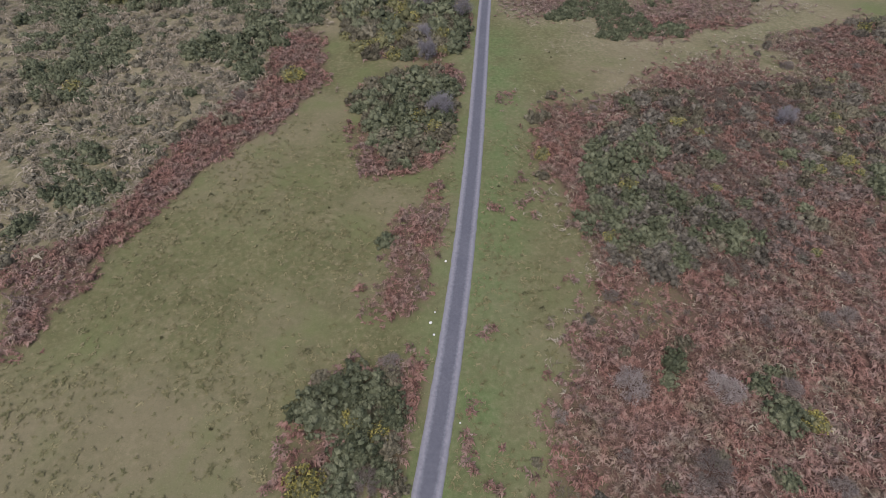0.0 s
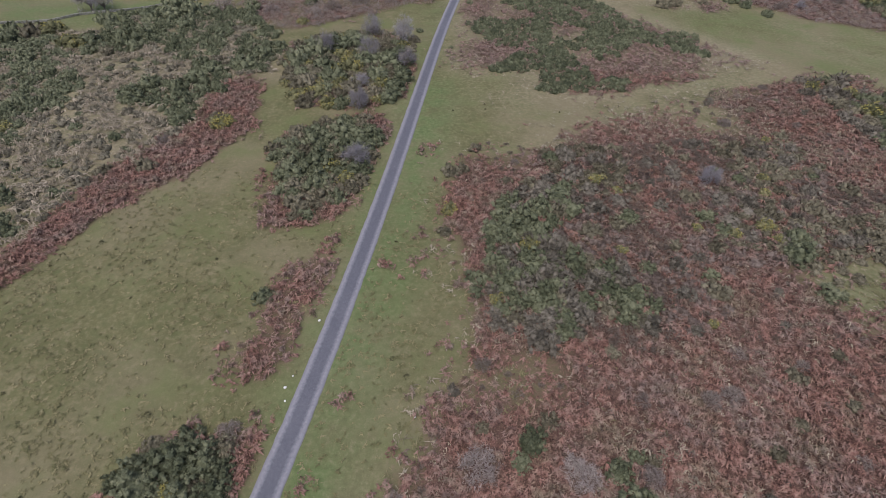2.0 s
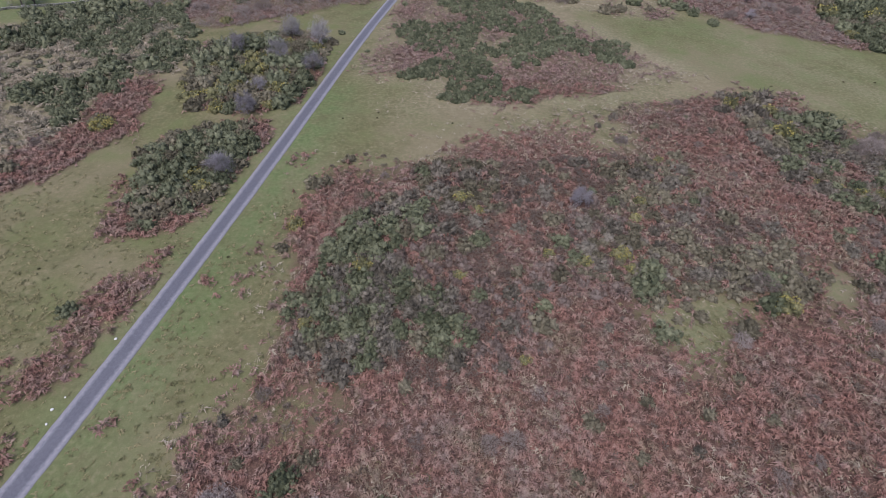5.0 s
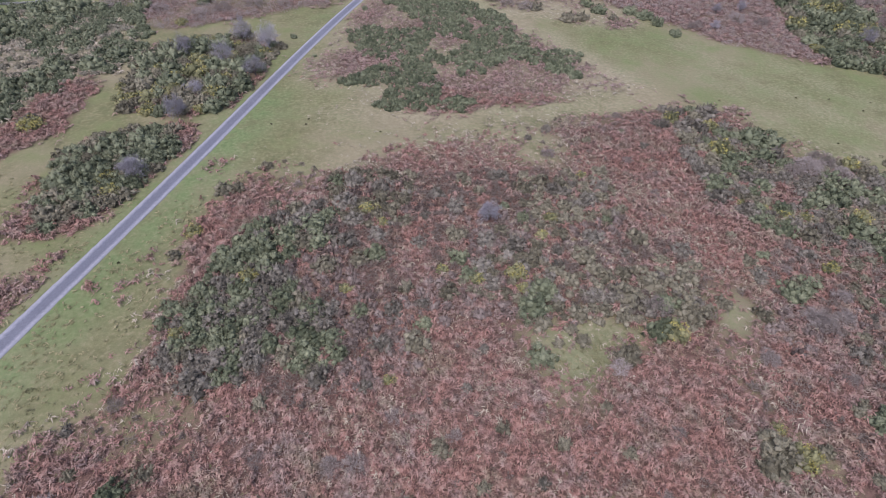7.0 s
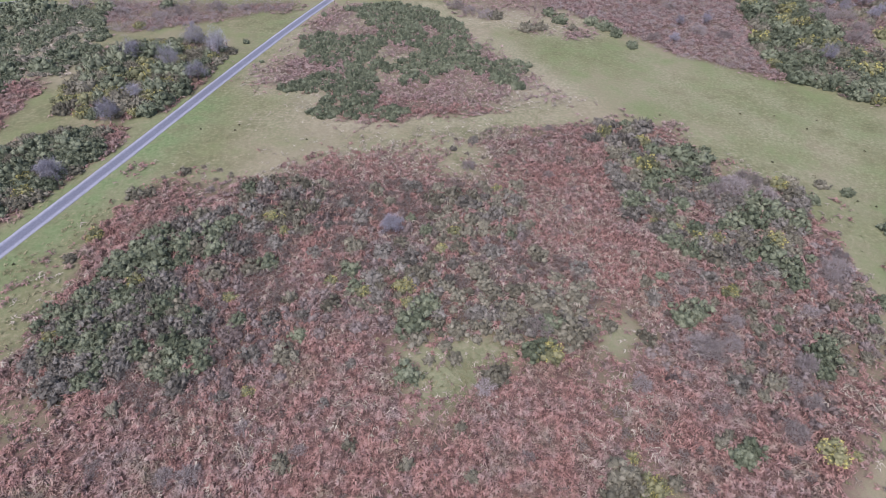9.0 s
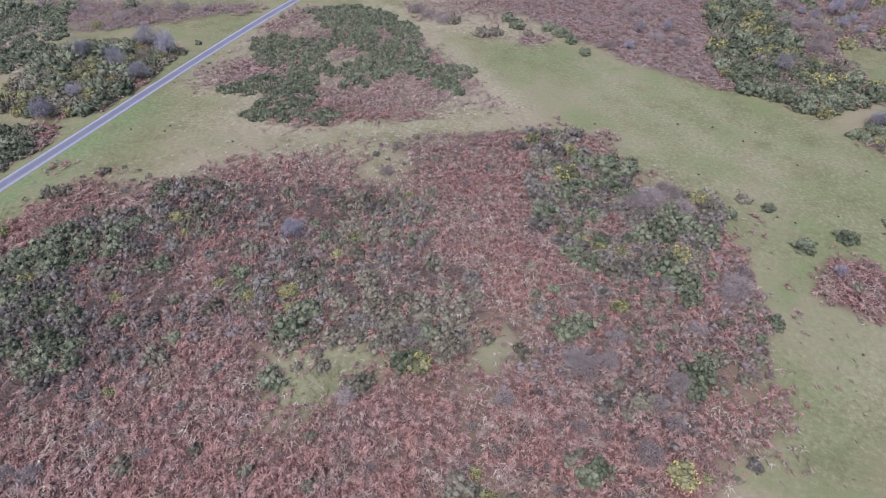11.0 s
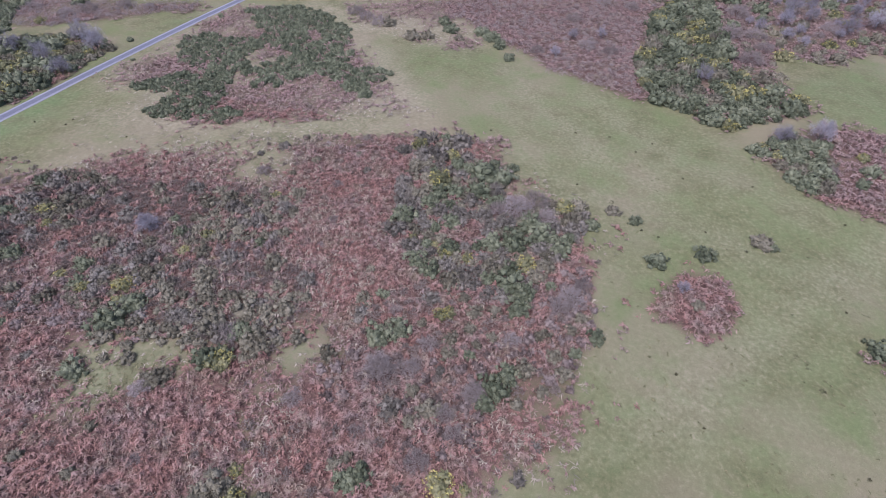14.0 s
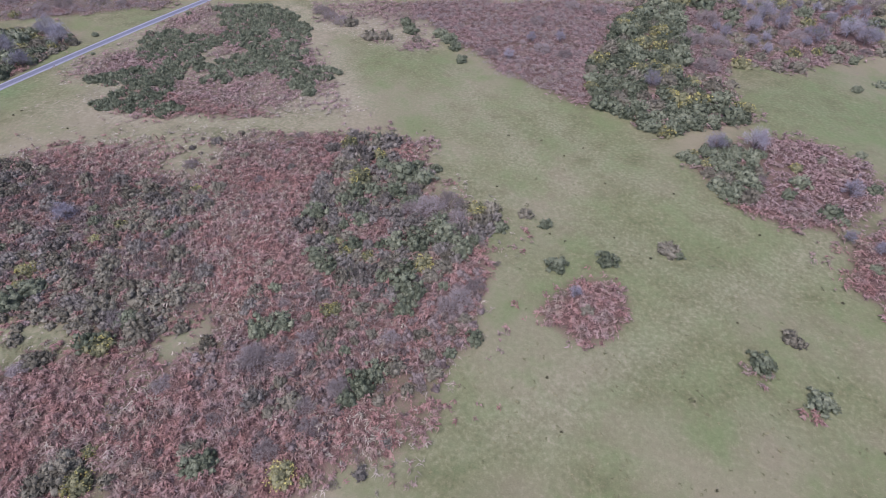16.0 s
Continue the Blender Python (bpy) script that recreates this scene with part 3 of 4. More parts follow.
def tufts(rng, base, way, size, thin, loose=0.75):
    """One small leaf spray at each base, three corners to a spray."""
    n = len(base)
    d = way + rng.normal(0, loose, (n, 3))
    d[:, 2] += 0.25
    d /= np.linalg.norm(d, axis=1)[:, None]
    side = np.cross(d, way + rng.normal(0, 0.6, (n, 3)))
    side /= np.linalg.norm(side, axis=1)[:, None] + 1e-9
    s = (size * rng.uniform(0.5, 1.4, n))[:, None]
    return np.stack([base - side * s * thin * 0.5, base + side * s * thin * 0.5, base + d * s], 1).reshape(-1, 3)


def leafage(rng, heads, flat, per, leaf, thin):
    """One crown of radius about 1, of rounded heads over a low core, each head set with leaf sprays: solid corners and faces, sprays, and the shade of each corner."""
    k = np.arange(heads) + 0.5
    up = np.clip(1 - k / heads * 1.12 + rng.normal(0, 0.05, heads), -0.12, 1)
    turn = k * 2.39996 + rng.uniform(0, 6.28) + rng.normal(0, 0.3, heads)
    out = np.sqrt(np.clip(1 - up * up, 0, 1))
    way = np.stack([out * np.cos(turn), out * np.sin(turn), up], 1)
    wide = rng.uniform(0.65, 1.35, heads) * 1.16 / math.sqrt(heads)
    lobe = 1 + 0.12 * np.sin(2 * turn + rng.uniform(0, 6)) + 0.1 * np.sin(3 * turn + rng.uniform(0, 6)) + 0.07 * np.sin(5 * turn + rng.uniform(0, 6))
    centre = way * ((1 - 0.75 * wide) * lobe * rng.uniform(0.78, 1.08, heads))[:, None] * (1, 1, flat)
    centre[:, 2] += 0.05
    u, g = ball(1)
    outer = way @ u[g].mean(1).T > -0.3
    lump = centre[:, None] + u[None] * (wide[:, None, None] * rng.uniform(0.66, 1.12, (heads, len(u), 1)) * rng.uniform(0.82, 1.12, (heads, 1, 3)))
    own = np.repeat(np.arange(heads), per)
    d = rng.normal(0, 1, (len(own), 3)) + 0.7 * way[own] + (0, 0, 0.3)
    d /= np.linalg.norm(d, axis=1)[:, None]
    base = centre[own] + d * wide[own][:, None] * rng.uniform(0.86, 1.0, (len(own), 1))
    core, f = ball(2)
    f = f[core[f][:, :, 2].mean(1) > -0.2]
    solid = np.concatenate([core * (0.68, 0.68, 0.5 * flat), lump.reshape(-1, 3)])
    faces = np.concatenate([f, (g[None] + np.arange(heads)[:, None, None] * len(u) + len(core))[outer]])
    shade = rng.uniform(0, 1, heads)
    # The core's fixed low tone paints in the dark of gaps between heads.
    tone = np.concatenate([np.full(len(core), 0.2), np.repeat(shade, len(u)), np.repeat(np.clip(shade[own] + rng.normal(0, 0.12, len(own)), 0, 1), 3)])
    return solid, faces, tufts(rng, base, d, leaf * wide[own], thin, 1.0), tone


def crown_mesh(name, rng, heads, flat, per, leaf, thin=0.6):
    """A leafy crown: uneven heads set all over with small sprays."""
    co, f, leaves, tone = leafage(rng, heads, flat, per, leaf, thin)
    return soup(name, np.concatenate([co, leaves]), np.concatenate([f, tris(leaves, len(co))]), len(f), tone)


def bloom_mesh(name, rng, lumps, flat, size, count, leaf):
    c = dome(rng, lumps, flat) * (1 - size * 0.7)
    c[:, 2] += 0.15
    pick = rng.permutation(lumps)[: max(4, int(lumps * 0.5))]
    co = sprigs(rng, c[pick], size * rng.uniform(0.8, 1.2, len(pick)), count, leaf, 0.9)
    return soup(name, co, tris(co))


def tube(p0, p1, r0, r1, sides=4):
    """Corners and faces of one tapered limb."""
    p0, p1 = np.asarray(p0, float), np.asarray(p1, float)
    d = p1 - p0
    d /= np.linalg.norm(d) + 1e-9
    a = np.cross(d, (0.3, 0.9, 0.31))
    a /= np.linalg.norm(a)
    b = np.cross(d, a)
    k = np.arange(sides) * 2 * math.pi / sides
    ring = np.cos(k)[:, None] * a + np.sin(k)[:, None] * b
    co = np.concatenate([p0 + ring * r0, p1 + ring * r1])
    i = np.arange(sides)
    j = (i + 1) % sides
    return co, np.stack([i, j, j + sides, i + sides], 1)


def limbs_mesh(name, limbs, sides=4):
    co, faces, at = [], [], 0
    for limb in limbs:
        c, f = tube(*limb, sides)
        co.append(c)
        faces.append(f + at)
        at += len(c)
    return soup(name, np.concatenate(co), np.concatenate(faces))


def stems(rng, n, reach, high, thick):
    out = []
    for k in range(n):
        a = 6.283 * k / n + rng.uniform(-0.4, 0.4)
        mid = np.array([0.3 * reach * math.cos(a), 0.3 * reach * math.sin(a), high * 0.5])
        tip = np.array([reach * math.cos(a), reach * math.sin(a), high * rng.uniform(0.75, 1.1)])
        out += [((0.05 * math.cos(a), 0.05 * math.sin(a), -0.12), mid, thick, thick * 0.7), (mid, tip, thick * 0.7, thick * 0.3)]
    return out


def root(name):
    ob = new(name)
    ob.empty_display_size = 0.3
    return ob


def gorse_bush(rng, mat, heads, count, leaf, flat=0.9, bloom=0, thin=0.6, name="gorse_bush"):
    ob = root(name)
    part("stem", limbs_mesh("stem", stems(rng, 4, 0.5, 0.5 * flat, 0.035), 3), M_BARK, ob)
    part("crown", crown_mesh("crown", rng, heads, flat, count, leaf, thin), mat, ob)
    if bloom:
        part("blossom", bloom_mesh("blossom", rng, heads, flat, 0.25, bloom, 0.12), M_BLOOM, ob, "yellow blossom")
    return ob


def grey_shrub(rng, mat, n=34, name="bare_shrub"):
    """A leafless shrub: stems that fan out of the base, side twigs and pale lichened tips."""
    ob = root(name)
    limbs, tips = [], []
    ends = dome(rng, n, 0.8)
    for e in ends:
        mid = e * 0.55 + np.array([0, 0, 0.06]) + rng.normal(0, 0.04, 3)
        limbs.append((e * np.array([0.08, 0.08, 0]) - np.array([0, 0, 0.1]), e, 0.02, 0.006))
        tips += [e, mid * 0.5 + e * 0.5]
    part("stem", limbs_mesh("stem", limbs, 3), mat, ob)
    tips = np.array(tips)
    co = sprigs(rng, tips, np.full(len(tips), 0.16), 30, 0.2, 0.13)
    part("twig", soup("twig", co, tris(co)), mat, ob)
    return ob


def bare_tree(rng, n=7, high=1.0, fine=620, name="bare_tree"):
    """A small leafless tree: short trunk, forked limbs and a haze of fine twigs."""
    ob = root(name)
    limbs, nodes = [((0, 0, -0.15), (0.02, 0.01, 0.35 * high), 0.065, 0.05)], []
    heart = np.array([0, 0, 0.5 * high])
    for p in dome(rng, n * 2, 1.0):
        out = p * np.array([1, 1, 0.9 * high]) / (np.linalg.norm(p) + 1e-9)
        e = heart + 0.42 * out
        limbs.append(((0.02, 0.01, rng.uniform(0.2, 0.35) * high), e, 0.03, 0.014))
        for j in range(3):
            f = e + 0.26 * out + rng.normal(0, 0.14, 3)
            limbs.append((e, f, 0.014, 0.005))
            nodes += [f, 0.5 * (e + f)]
            for i in range(2):
                h = f + 0.1 * out + rng.normal(0, 0.09, 3)
                limbs.append((f, h, 0.006, 0.003))
                nodes.append(h)
    part("trunk", limbs_mesh("trunk", limbs, 3), M_BARK, ob)
    nodes = np.array(nodes)
    co = sprigs(rng, nodes, np.full(len(nodes), 0.16), max(3, fine * 5 // len(nodes)), 0.2, 0.06)
    part("twig", soup("twig", co, tris(co)), M_HAZE, ob)
    return ob


KINDS = {}
PLANTED = []


def breed(kind, sort, serial):
    """The pattern plant of a kind, size class and serial number."""
    rng = np.random.default_rng(1000 + 97 * serial + 13 * sort + ord(kind))
    heads, count, leaf = ((14, 18, 0.66), (24, 20, 0.62), (38, 20, 0.6), (56, 34, 0.52))[sort]
    if kind == "g":
        return gorse_bush(rng, M_GORSE, heads, count, leaf)
    if kind == "o":
        return gorse_bush(rng, M_OLIVE, heads, count, leaf * 1.15, 0.72, thin=0.5, name="scrub_bush")
    if kind == "y":
        return gorse_bush(rng, M_FLUSH, heads, count, leaf, 0.8, 20, name="flowering_gorse")
    if kind == "s":
        return gorse_bush(rng, M_SILVER, int(heads * 1.3), count, leaf * 1.7, 0.8, thin=0.3, name="lichened_gorse")
    if kind == "w":
        return grey_shrub(rng, M_GREY, (26, 36, 46, 50)[sort])
    if kind == "p":
        return grey_shrub(rng, M_PALE, 40)
    return bare_tree(rng, fine=600 if sort == 0 else 1000)


WORDS = {
    "g": ("dense dark green gorse bush", "gorse bush"),
    "o": ("low olive-brown scrub bush", "bush"),
    "y": ("yellow-green gorse bush with yellow blossom", "gorse bush"),
    "w": ("leafless grey shrub with lichened twigs", "shrub"),
    "s": ("dense grey-green lichened gorse bush", "gorse bush"),
    "p": ("bleached pale dead shrub with bare twigs", "shrub"),
    "b": ("leafless purple-grey thorn tree with fine twigs", "tree"),
}


def again(pattern, m):
    """A copy of a pattern plant and its parts at the pose m, on the same meshes."""
    ob = new(pattern.name.split(".")[0])
    ob.empty_display_size, ob.matrix_basis = 0.3, m
    for name, data, label in PARTS[pattern]:
        tagged(new(name, data), label).parent = ob
    return ob


def plant(kind, x, y, r, where, group):
    sort = 3 if y < 32 and kind in "goys" else 0 if r < 1.25 or y > 100 else 1 if r < 2.1 else 2
    key = (kind, sort, random.randrange(3))
    z = float(land(x, y))
    r *= 0.88 if kind == "b" else 1.0
    tall = random.uniform(0.85, 1.12) * (1.3 if kind == "b" else 1.0)
    m = pose(x, y, z - 0.03, 0, 0, random.uniform(0, 360)) @ Matrix.Diagonal((r, r * random.uniform(0.88, 1.1), r * tall, 1))
    if key in KINDS:
        ob = again(KINDS[key], m)
    else:
        ob = KINDS[key] = breed(*key)
        ob.matrix_basis = m
    PLANTED.append((x, y, r))
    words, category = WORDS[kind]
    return tagged(ob, f"{words} {where}", category, group)


def thicket(where, group, **rows):
    for kind, places in rows.items():
        for x, y, r in places:
            plant(kind, x, y, r, where, group)


def scatter(poly, low, high, gap, keep=1.0, loose=1.0):
    """Places for bushes in an outline with a ragged edge, wherever there is room left."""
    lo, hi = np.min(poly, 0) - 2, np.max(poly, 0) + 2
    n = int(np.prod(hi - lo) * 1.2)
    rng = np.random.default_rng(n)
    x, y = rng.uniform(lo[0], hi[0], n), rng.uniform(lo[1], hi[1], n)
    u, v = wobble(x, y, loose)
    good = inside(poly, u, v) & (rng.uniform(0, 1, n) < keep) & (np.abs(x - road_x(y)) > 4.5)
    good &= ~inside(CLEARING, u, v)
    good &= ripple(x, y, 0.3, n % 50) > -1.1 + 1.6 * (1 - keep)
    r = rng.uniform(low, high, n)
    full, out = np.array(PLANTED), []
    for a, b, c in zip(x[good], y[good], r[good]):
        if ((full[:, 0] - a) ** 2 + (full[:, 1] - b) ** 2 > (gap * (full[:, 2] + c) / 2) ** 2).all():
            full = np.vstack([full, (a, b, c)])
            out.append((float(a), float(b), float(c)))
    return out


def fill(poly, kinds, low, high, gap, where, group, keep=1.0):
    """Sets single bushes of mixed kinds into an outline."""
    for x, y, r in scatter(poly, low, high, gap, keep):
        plant(random.choice(kinds), x, y, r, where, group)


def mass(name, poly, low, high, gap, mat, label, keep=1.0, flat=0.7, core=True, lumps=7, count=13, thin=0.65, spray=0.66):
    """A sweep of scrub too thick to count, joined into one mesh."""
    places = np.array(scatter(poly, low, high, gap, keep))
    if not len(places):
        return None
    rng = np.random.default_rng(len(places))
    PLANTED.extend(map(tuple, places))
    at = np.stack([places[:, 0], places[:, 1], land(places[:, 0], places[:, 1])], 1)
    if core:
        co, faces, leaves, body_tone, leaf_tone, k = [], [], [], [], [], 0
        for p, r in zip(at, places[:, 2]):
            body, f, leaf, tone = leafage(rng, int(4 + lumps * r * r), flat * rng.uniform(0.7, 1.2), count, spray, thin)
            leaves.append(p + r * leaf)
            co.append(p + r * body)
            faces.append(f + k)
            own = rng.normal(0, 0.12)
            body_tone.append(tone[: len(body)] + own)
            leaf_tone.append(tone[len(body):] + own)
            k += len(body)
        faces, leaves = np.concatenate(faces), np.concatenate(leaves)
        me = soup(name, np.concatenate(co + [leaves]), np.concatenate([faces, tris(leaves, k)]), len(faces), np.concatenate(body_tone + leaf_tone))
    else:
        c = np.concatenate([dome(rng, lumps, flat * rng.uniform(0.7, 1.15)) * 0.72 * r + p + (0, 0, 0.1 * r) for p, r in zip(at, places[:, 2])])
        size = np.repeat(places[:, 2], lumps) * rng.uniform(0.2, 0.45, len(c))
        leaves = sprigs(rng, c, size, count, spray, thin)
        me = soup(name, leaves, tris(leaves))
    me.materials.append(mat)
    return tagged(new(name, me), label, "scrub", kind="stuff")

# ---- the bushes, clump by clump ----
thicket("beside the lane", "bushes beside the lane",
        g=[(-12, 23.5, 2.5), (-9.2, 26, 2.6), (-6.2, 26, 2.3), (-4.5, 23, 2), (-7.4, 23, 2.1), (-7, 19.6, 2.2), (-8.3, 18, 2), (-8.7, 15.6, 1.8),
           (-4.7, 17.5, 1.6)],
        y=[(-8.2, 22.7, 1.3), (-5.5, 21.3, 1.3), (-11.9, 16.4, 1.9)],
        o=[(-4.7, 27.3, 1.5), (-4.6, 20.2, 1.6), (-3.6, 16.4, 1.3)],
        w=[(-6.2, 17, 1.5), (-4.9, 29.1, 1.3)])
thicket("beside the lane", "bushes beside the lane",
        g=[(-11.3, 80.3, 2.9), (-7.6, 84, 3.4), (-3.6, 86.7, 3.3), (0.1, 85.3, 2.9), (-10, 74, 2.6), (-6, 76.8, 3), (-4.8, 71.2, 2.5), (-9.1, 76.9,
           2.3), (-1.9, 81.5, 2.6)],
        y=[(-3.3, 75.9, 1.9), (-0.6, 72.6, 1.9)],
        o=[(-8.2, 70.4, 2.3), (-6.5, 65.9, 2.4), (-3, 67.9, 2.3), (-6.4, 63.2, 1.4)],
        b=[(0.5, 77.5, 2.5), (-2.2, 97, 2.4)])
thicket("beside the lane", "bushes beside the lane",
        g=[(-18.8, 116.1, 3.3), (-16.1, 121.5, 3.6), (-11.5, 125.1, 3.7), (-6.3, 126.6, 3.7), (-9.7, 109, 3.1), (-3.7, 118, 3.3), (1.5, 117.9, 3.3),
           (-0, 109.3, 3.1), (4.1, 105.5, 2.8), (3.1, 101.2, 2.5), (5.4, 110.3, 2.6), (-12.8, 114.9, 3)],
        o=[(-14.5, 106, 3.1), (-5.2, 104.2, 2.8), (-2.3, 100.1, 2.3)],
        y=[(-15.7, 101, 2), (-11.7, 102.5, 2.5), (-8.7, 98, 2), (-6.9, 114.3, 3)],
        b=[(-13.7, 122.7, 2.9), (-4.6, 133.7, 3.4), (3.5, 130.2, 3.3), (-3.4, 120.5, 2.9), (-3.2, 106.4, 2.1), (5.4, 116.7, 2.8)])
thicket("beside the lane", "bushes beside the lane",
        g=[(-6.7, 47.2, 1.5)],
        o=[(-5.1, 47.8, 0.7)])
thicket("on the verge", "bushes beside the lane",
        y=[(16.5, 66.2, 1.4)],
        o=[(16, 61.3, 1.1), (16.6, 76.2, 1.7), (18.4, 77.4, 1.2)],
        g=[(43.9, 66, 1.7)])
thicket("on the heath", "bushes on the heath",
        y=[(-26.6, 89, 2.3), (-65.4, 84.6, 1.8)],
        o=[(-28.7, 90.7, 1.7), (-34.4, 74.6, 1.9), (-40.9, 72.9, 1.5), (-67, 79.9, 1.9)],
        w=[(-35.1, 82.6, 1.4)],
        g=[(-47.3, 57.8, 1.6), (-48.2, 54.8, 1.7), (-54.9, 55.9, 1.6), (-54.7, 49.6, 1.9), (-55.7, 48, 1.4), (-52.6, 65, 1.9), (-47.9, 97.6, 3),
           (-46.6, 102.5, 2.7), (-40, 101.5, 2.9), (-37.5, 105.3, 2.8), (-36.4, 110.6, 2.9), (-30.3, 113.6, 3.2), (-28.2, 119.6, 3), (-37.2, 96.9,
           2.4), (-74.3, 88.3, 2.2)])
thicket("on the heath", "bushes on the heath",
        g=[(-71, 134.2, 1.8), (-69.6, 123.4, 2.9), (-68.1, 118.2, 2), (-72.9, 136.5, 2.6), (-63.1, 140.6, 2.9), (-59.7, 142.9, 3.3), (-54.6, 145.4,
           3.6), (-62.2, 125, 3.2), (-60.2, 129.5, 2.7), (-88.9, 125, 3.2), (-88.7, 121.7, 2.9), (-58.4, 121.2, 2.4), (-60.4, 148.3, 3.3), (-62.5,
           137.6, 2.3), (-51.6, 135.8, 2.9)],
        y=[(-73.2, 121.4, 3.2), (-82.4, 129.1, 3.1)],
        o=[(-63.2, 117.7, 2), (-86, 126.9, 3.6)],
        w=[(-47.8, 149.7, 3.1)])
thicket("in a thicket", "bushes in the thicket",
        y=[(23.2, 48.3, 1.2), (28.2, 58.7, 1.6), (40.7, 75.6, 1.5), (43.4, 72.8, 1.1), (50.1, 46.1, 0.9), (41.4, 59, 1.1)],
        g=[(27.3, 56.5, 1.6), (52.8, 54.8, 1.3), (40, 47.8, 1.9), (41.7, 50.6, 1.8), (37.9, 50.8, 1.9), (29.3, 50.2, 1.8), (25.8, 52.3, 2), (26.1, 48,
           1.6), (38.5, 54.5, 1.9), (34.1, 55.7, 2), (29.9, 61.1, 2.3), (30.5, 67.1, 2.4), (33.6, 70.2, 2.3), (25.4, 65, 2.2), (24.5, 60.2, 2.1)],
        o=[(49.3, 60.4, 1.2), (52.5, 51.6, 1.8), (37.3, 47.4, 1.5)],
        s=[(30, 53.1, 1.7), (25, 57.1, 1.7)])
thicket("in a thicket", "bushes in the thicket",
        g=[(43.3, 48.4, 1.5), (30.5, 43.2, 1.2), (33.7, 81.8, 1.5), (35.1, 73.2, 1.8)],
        o=[(41.9, 64.5, 1.6), (37.6, 62.5, 1.9), (29.4, 73.5, 1.8)],
        s=[(29.7, 45.7, 1.7), (27.3, 44.9, 1.5), (41.9, 45.1, 1.6), (33.8, 46, 1.7), (33, 43.6, 1.2), (22.8, 46.2, 1.3), (39.1, 67.5, 1.9), (48.6,
           56.3, 1.5), (48.1, 50.9, 1.5), (36.5, 82.3, 1.9), (36.7, 76.3, 2), (41.6, 81.6, 1.9), (43.4, 70.1, 1.5), (32.6, 74.8, 1.7), (39, 72.6,
           1.6)])
thicket("among bracken", "bushes in the thicket",
        y=[(53.8, 64.4, 1), (58.9, 63.2, 1.2), (64.2, 65.1, 1.6), (65.2, 62.7, 1.1), (67.8, 74, 1.1), (69.2, 78.1, 1.1), (74.7, 90.3, 1.1)],
        g=[(66.8, 59.4, 2.6), (68, 62.6, 2), (56.1, 67, 1.6), (57.6, 64, 1.4), (64.8, 77.3, 1.4)],
        o=[(66.7, 67.8, 1.6), (64.9, 85.2, 1.9), (67.6, 87.3, 1.7), (71.7, 81.3, 1.6), (61.7, 74.1, 1.4), (70.7, 74.5, 1.5)],
        b=[(59.6, 76.6, 2.1)],
        s=[(59.6, 71.2, 1.7), (63.9, 70.7, 1.8), (49.7, 69.4, 1.3), (75.3, 83.4, 1.6), (69.6, 85.4, 1.5), (77.6, 87.6, 1.5), (61, 62.5, 1.4)])
thicket("round a clearing", "bushes round the clearing",
        g=[(84.5, 62.5, 1.9), (84.1, 58.8, 1.5), (67.7, 51.7, 1.8), (104.2, 68.9, 2.2)],
        y=[(84.5, 57.8, 1.8), (110.1, 73.8, 1.1)],
        o=[(88, 60.8, 1.8), (72.9, 55.2, 1.1), (69.8, 54.3, 0.8), (82.5, 66.2, 2.1), (88.1, 68.2, 1.8), (73.9, 70.2, 1.8), (78.5, 59.7, 1.4), (79.5,
           67.8, 1.7), (72.7, 59.5, 1.7), (79.2, 54.6, 0.9), (96.9, 62.8, 1.4), (92, 63.9, 1.3), (71.4, 56.7, 1)],
        p=[(77.1, 51.8, 1.4)],
        s=[(77.8, 62.9, 1.5), (81.6, 62.1, 1.4), (74.8, 62.8, 1.5)])
thicket("by the meadow", "bushes by the meadow",
        y=[(93.8, 112.6, 2), (100.7, 110.9, 1.7), (100.9, 102.4, 2.7), (123.3, 101.1, 1.9), (106.4, 84.2, 1.5), (110, 84.8, 1.1), (104.3, 86.5, 0.8),
           (100.5, 87, 0.8), (109.1, 73.1, 1.3), (118.9, 85.9, 1.9)],
        g=[(104.1, 100.4, 1.9), (108.1, 106.8, 3.3), (111.5, 106.6, 2.5), (108, 101.4, 2.3), (97.6, 91.4, 2.3), (105.5, 92.4, 2), (116.4, 90.3, 2.8),
           (120.3, 93.1, 2.6), (113, 89.2, 2.1), (117, 81.4, 2.4), (119.1, 77.1, 2)],
        o=[(95.4, 104.3, 2), (124.6, 98.4, 1.9), (114.3, 83.6, 2)],
        s=[(101, 116, 2.6), (114.3, 94.7, 2.1), (91.4, 110, 1.7), (94.6, 100.3, 1.8)])
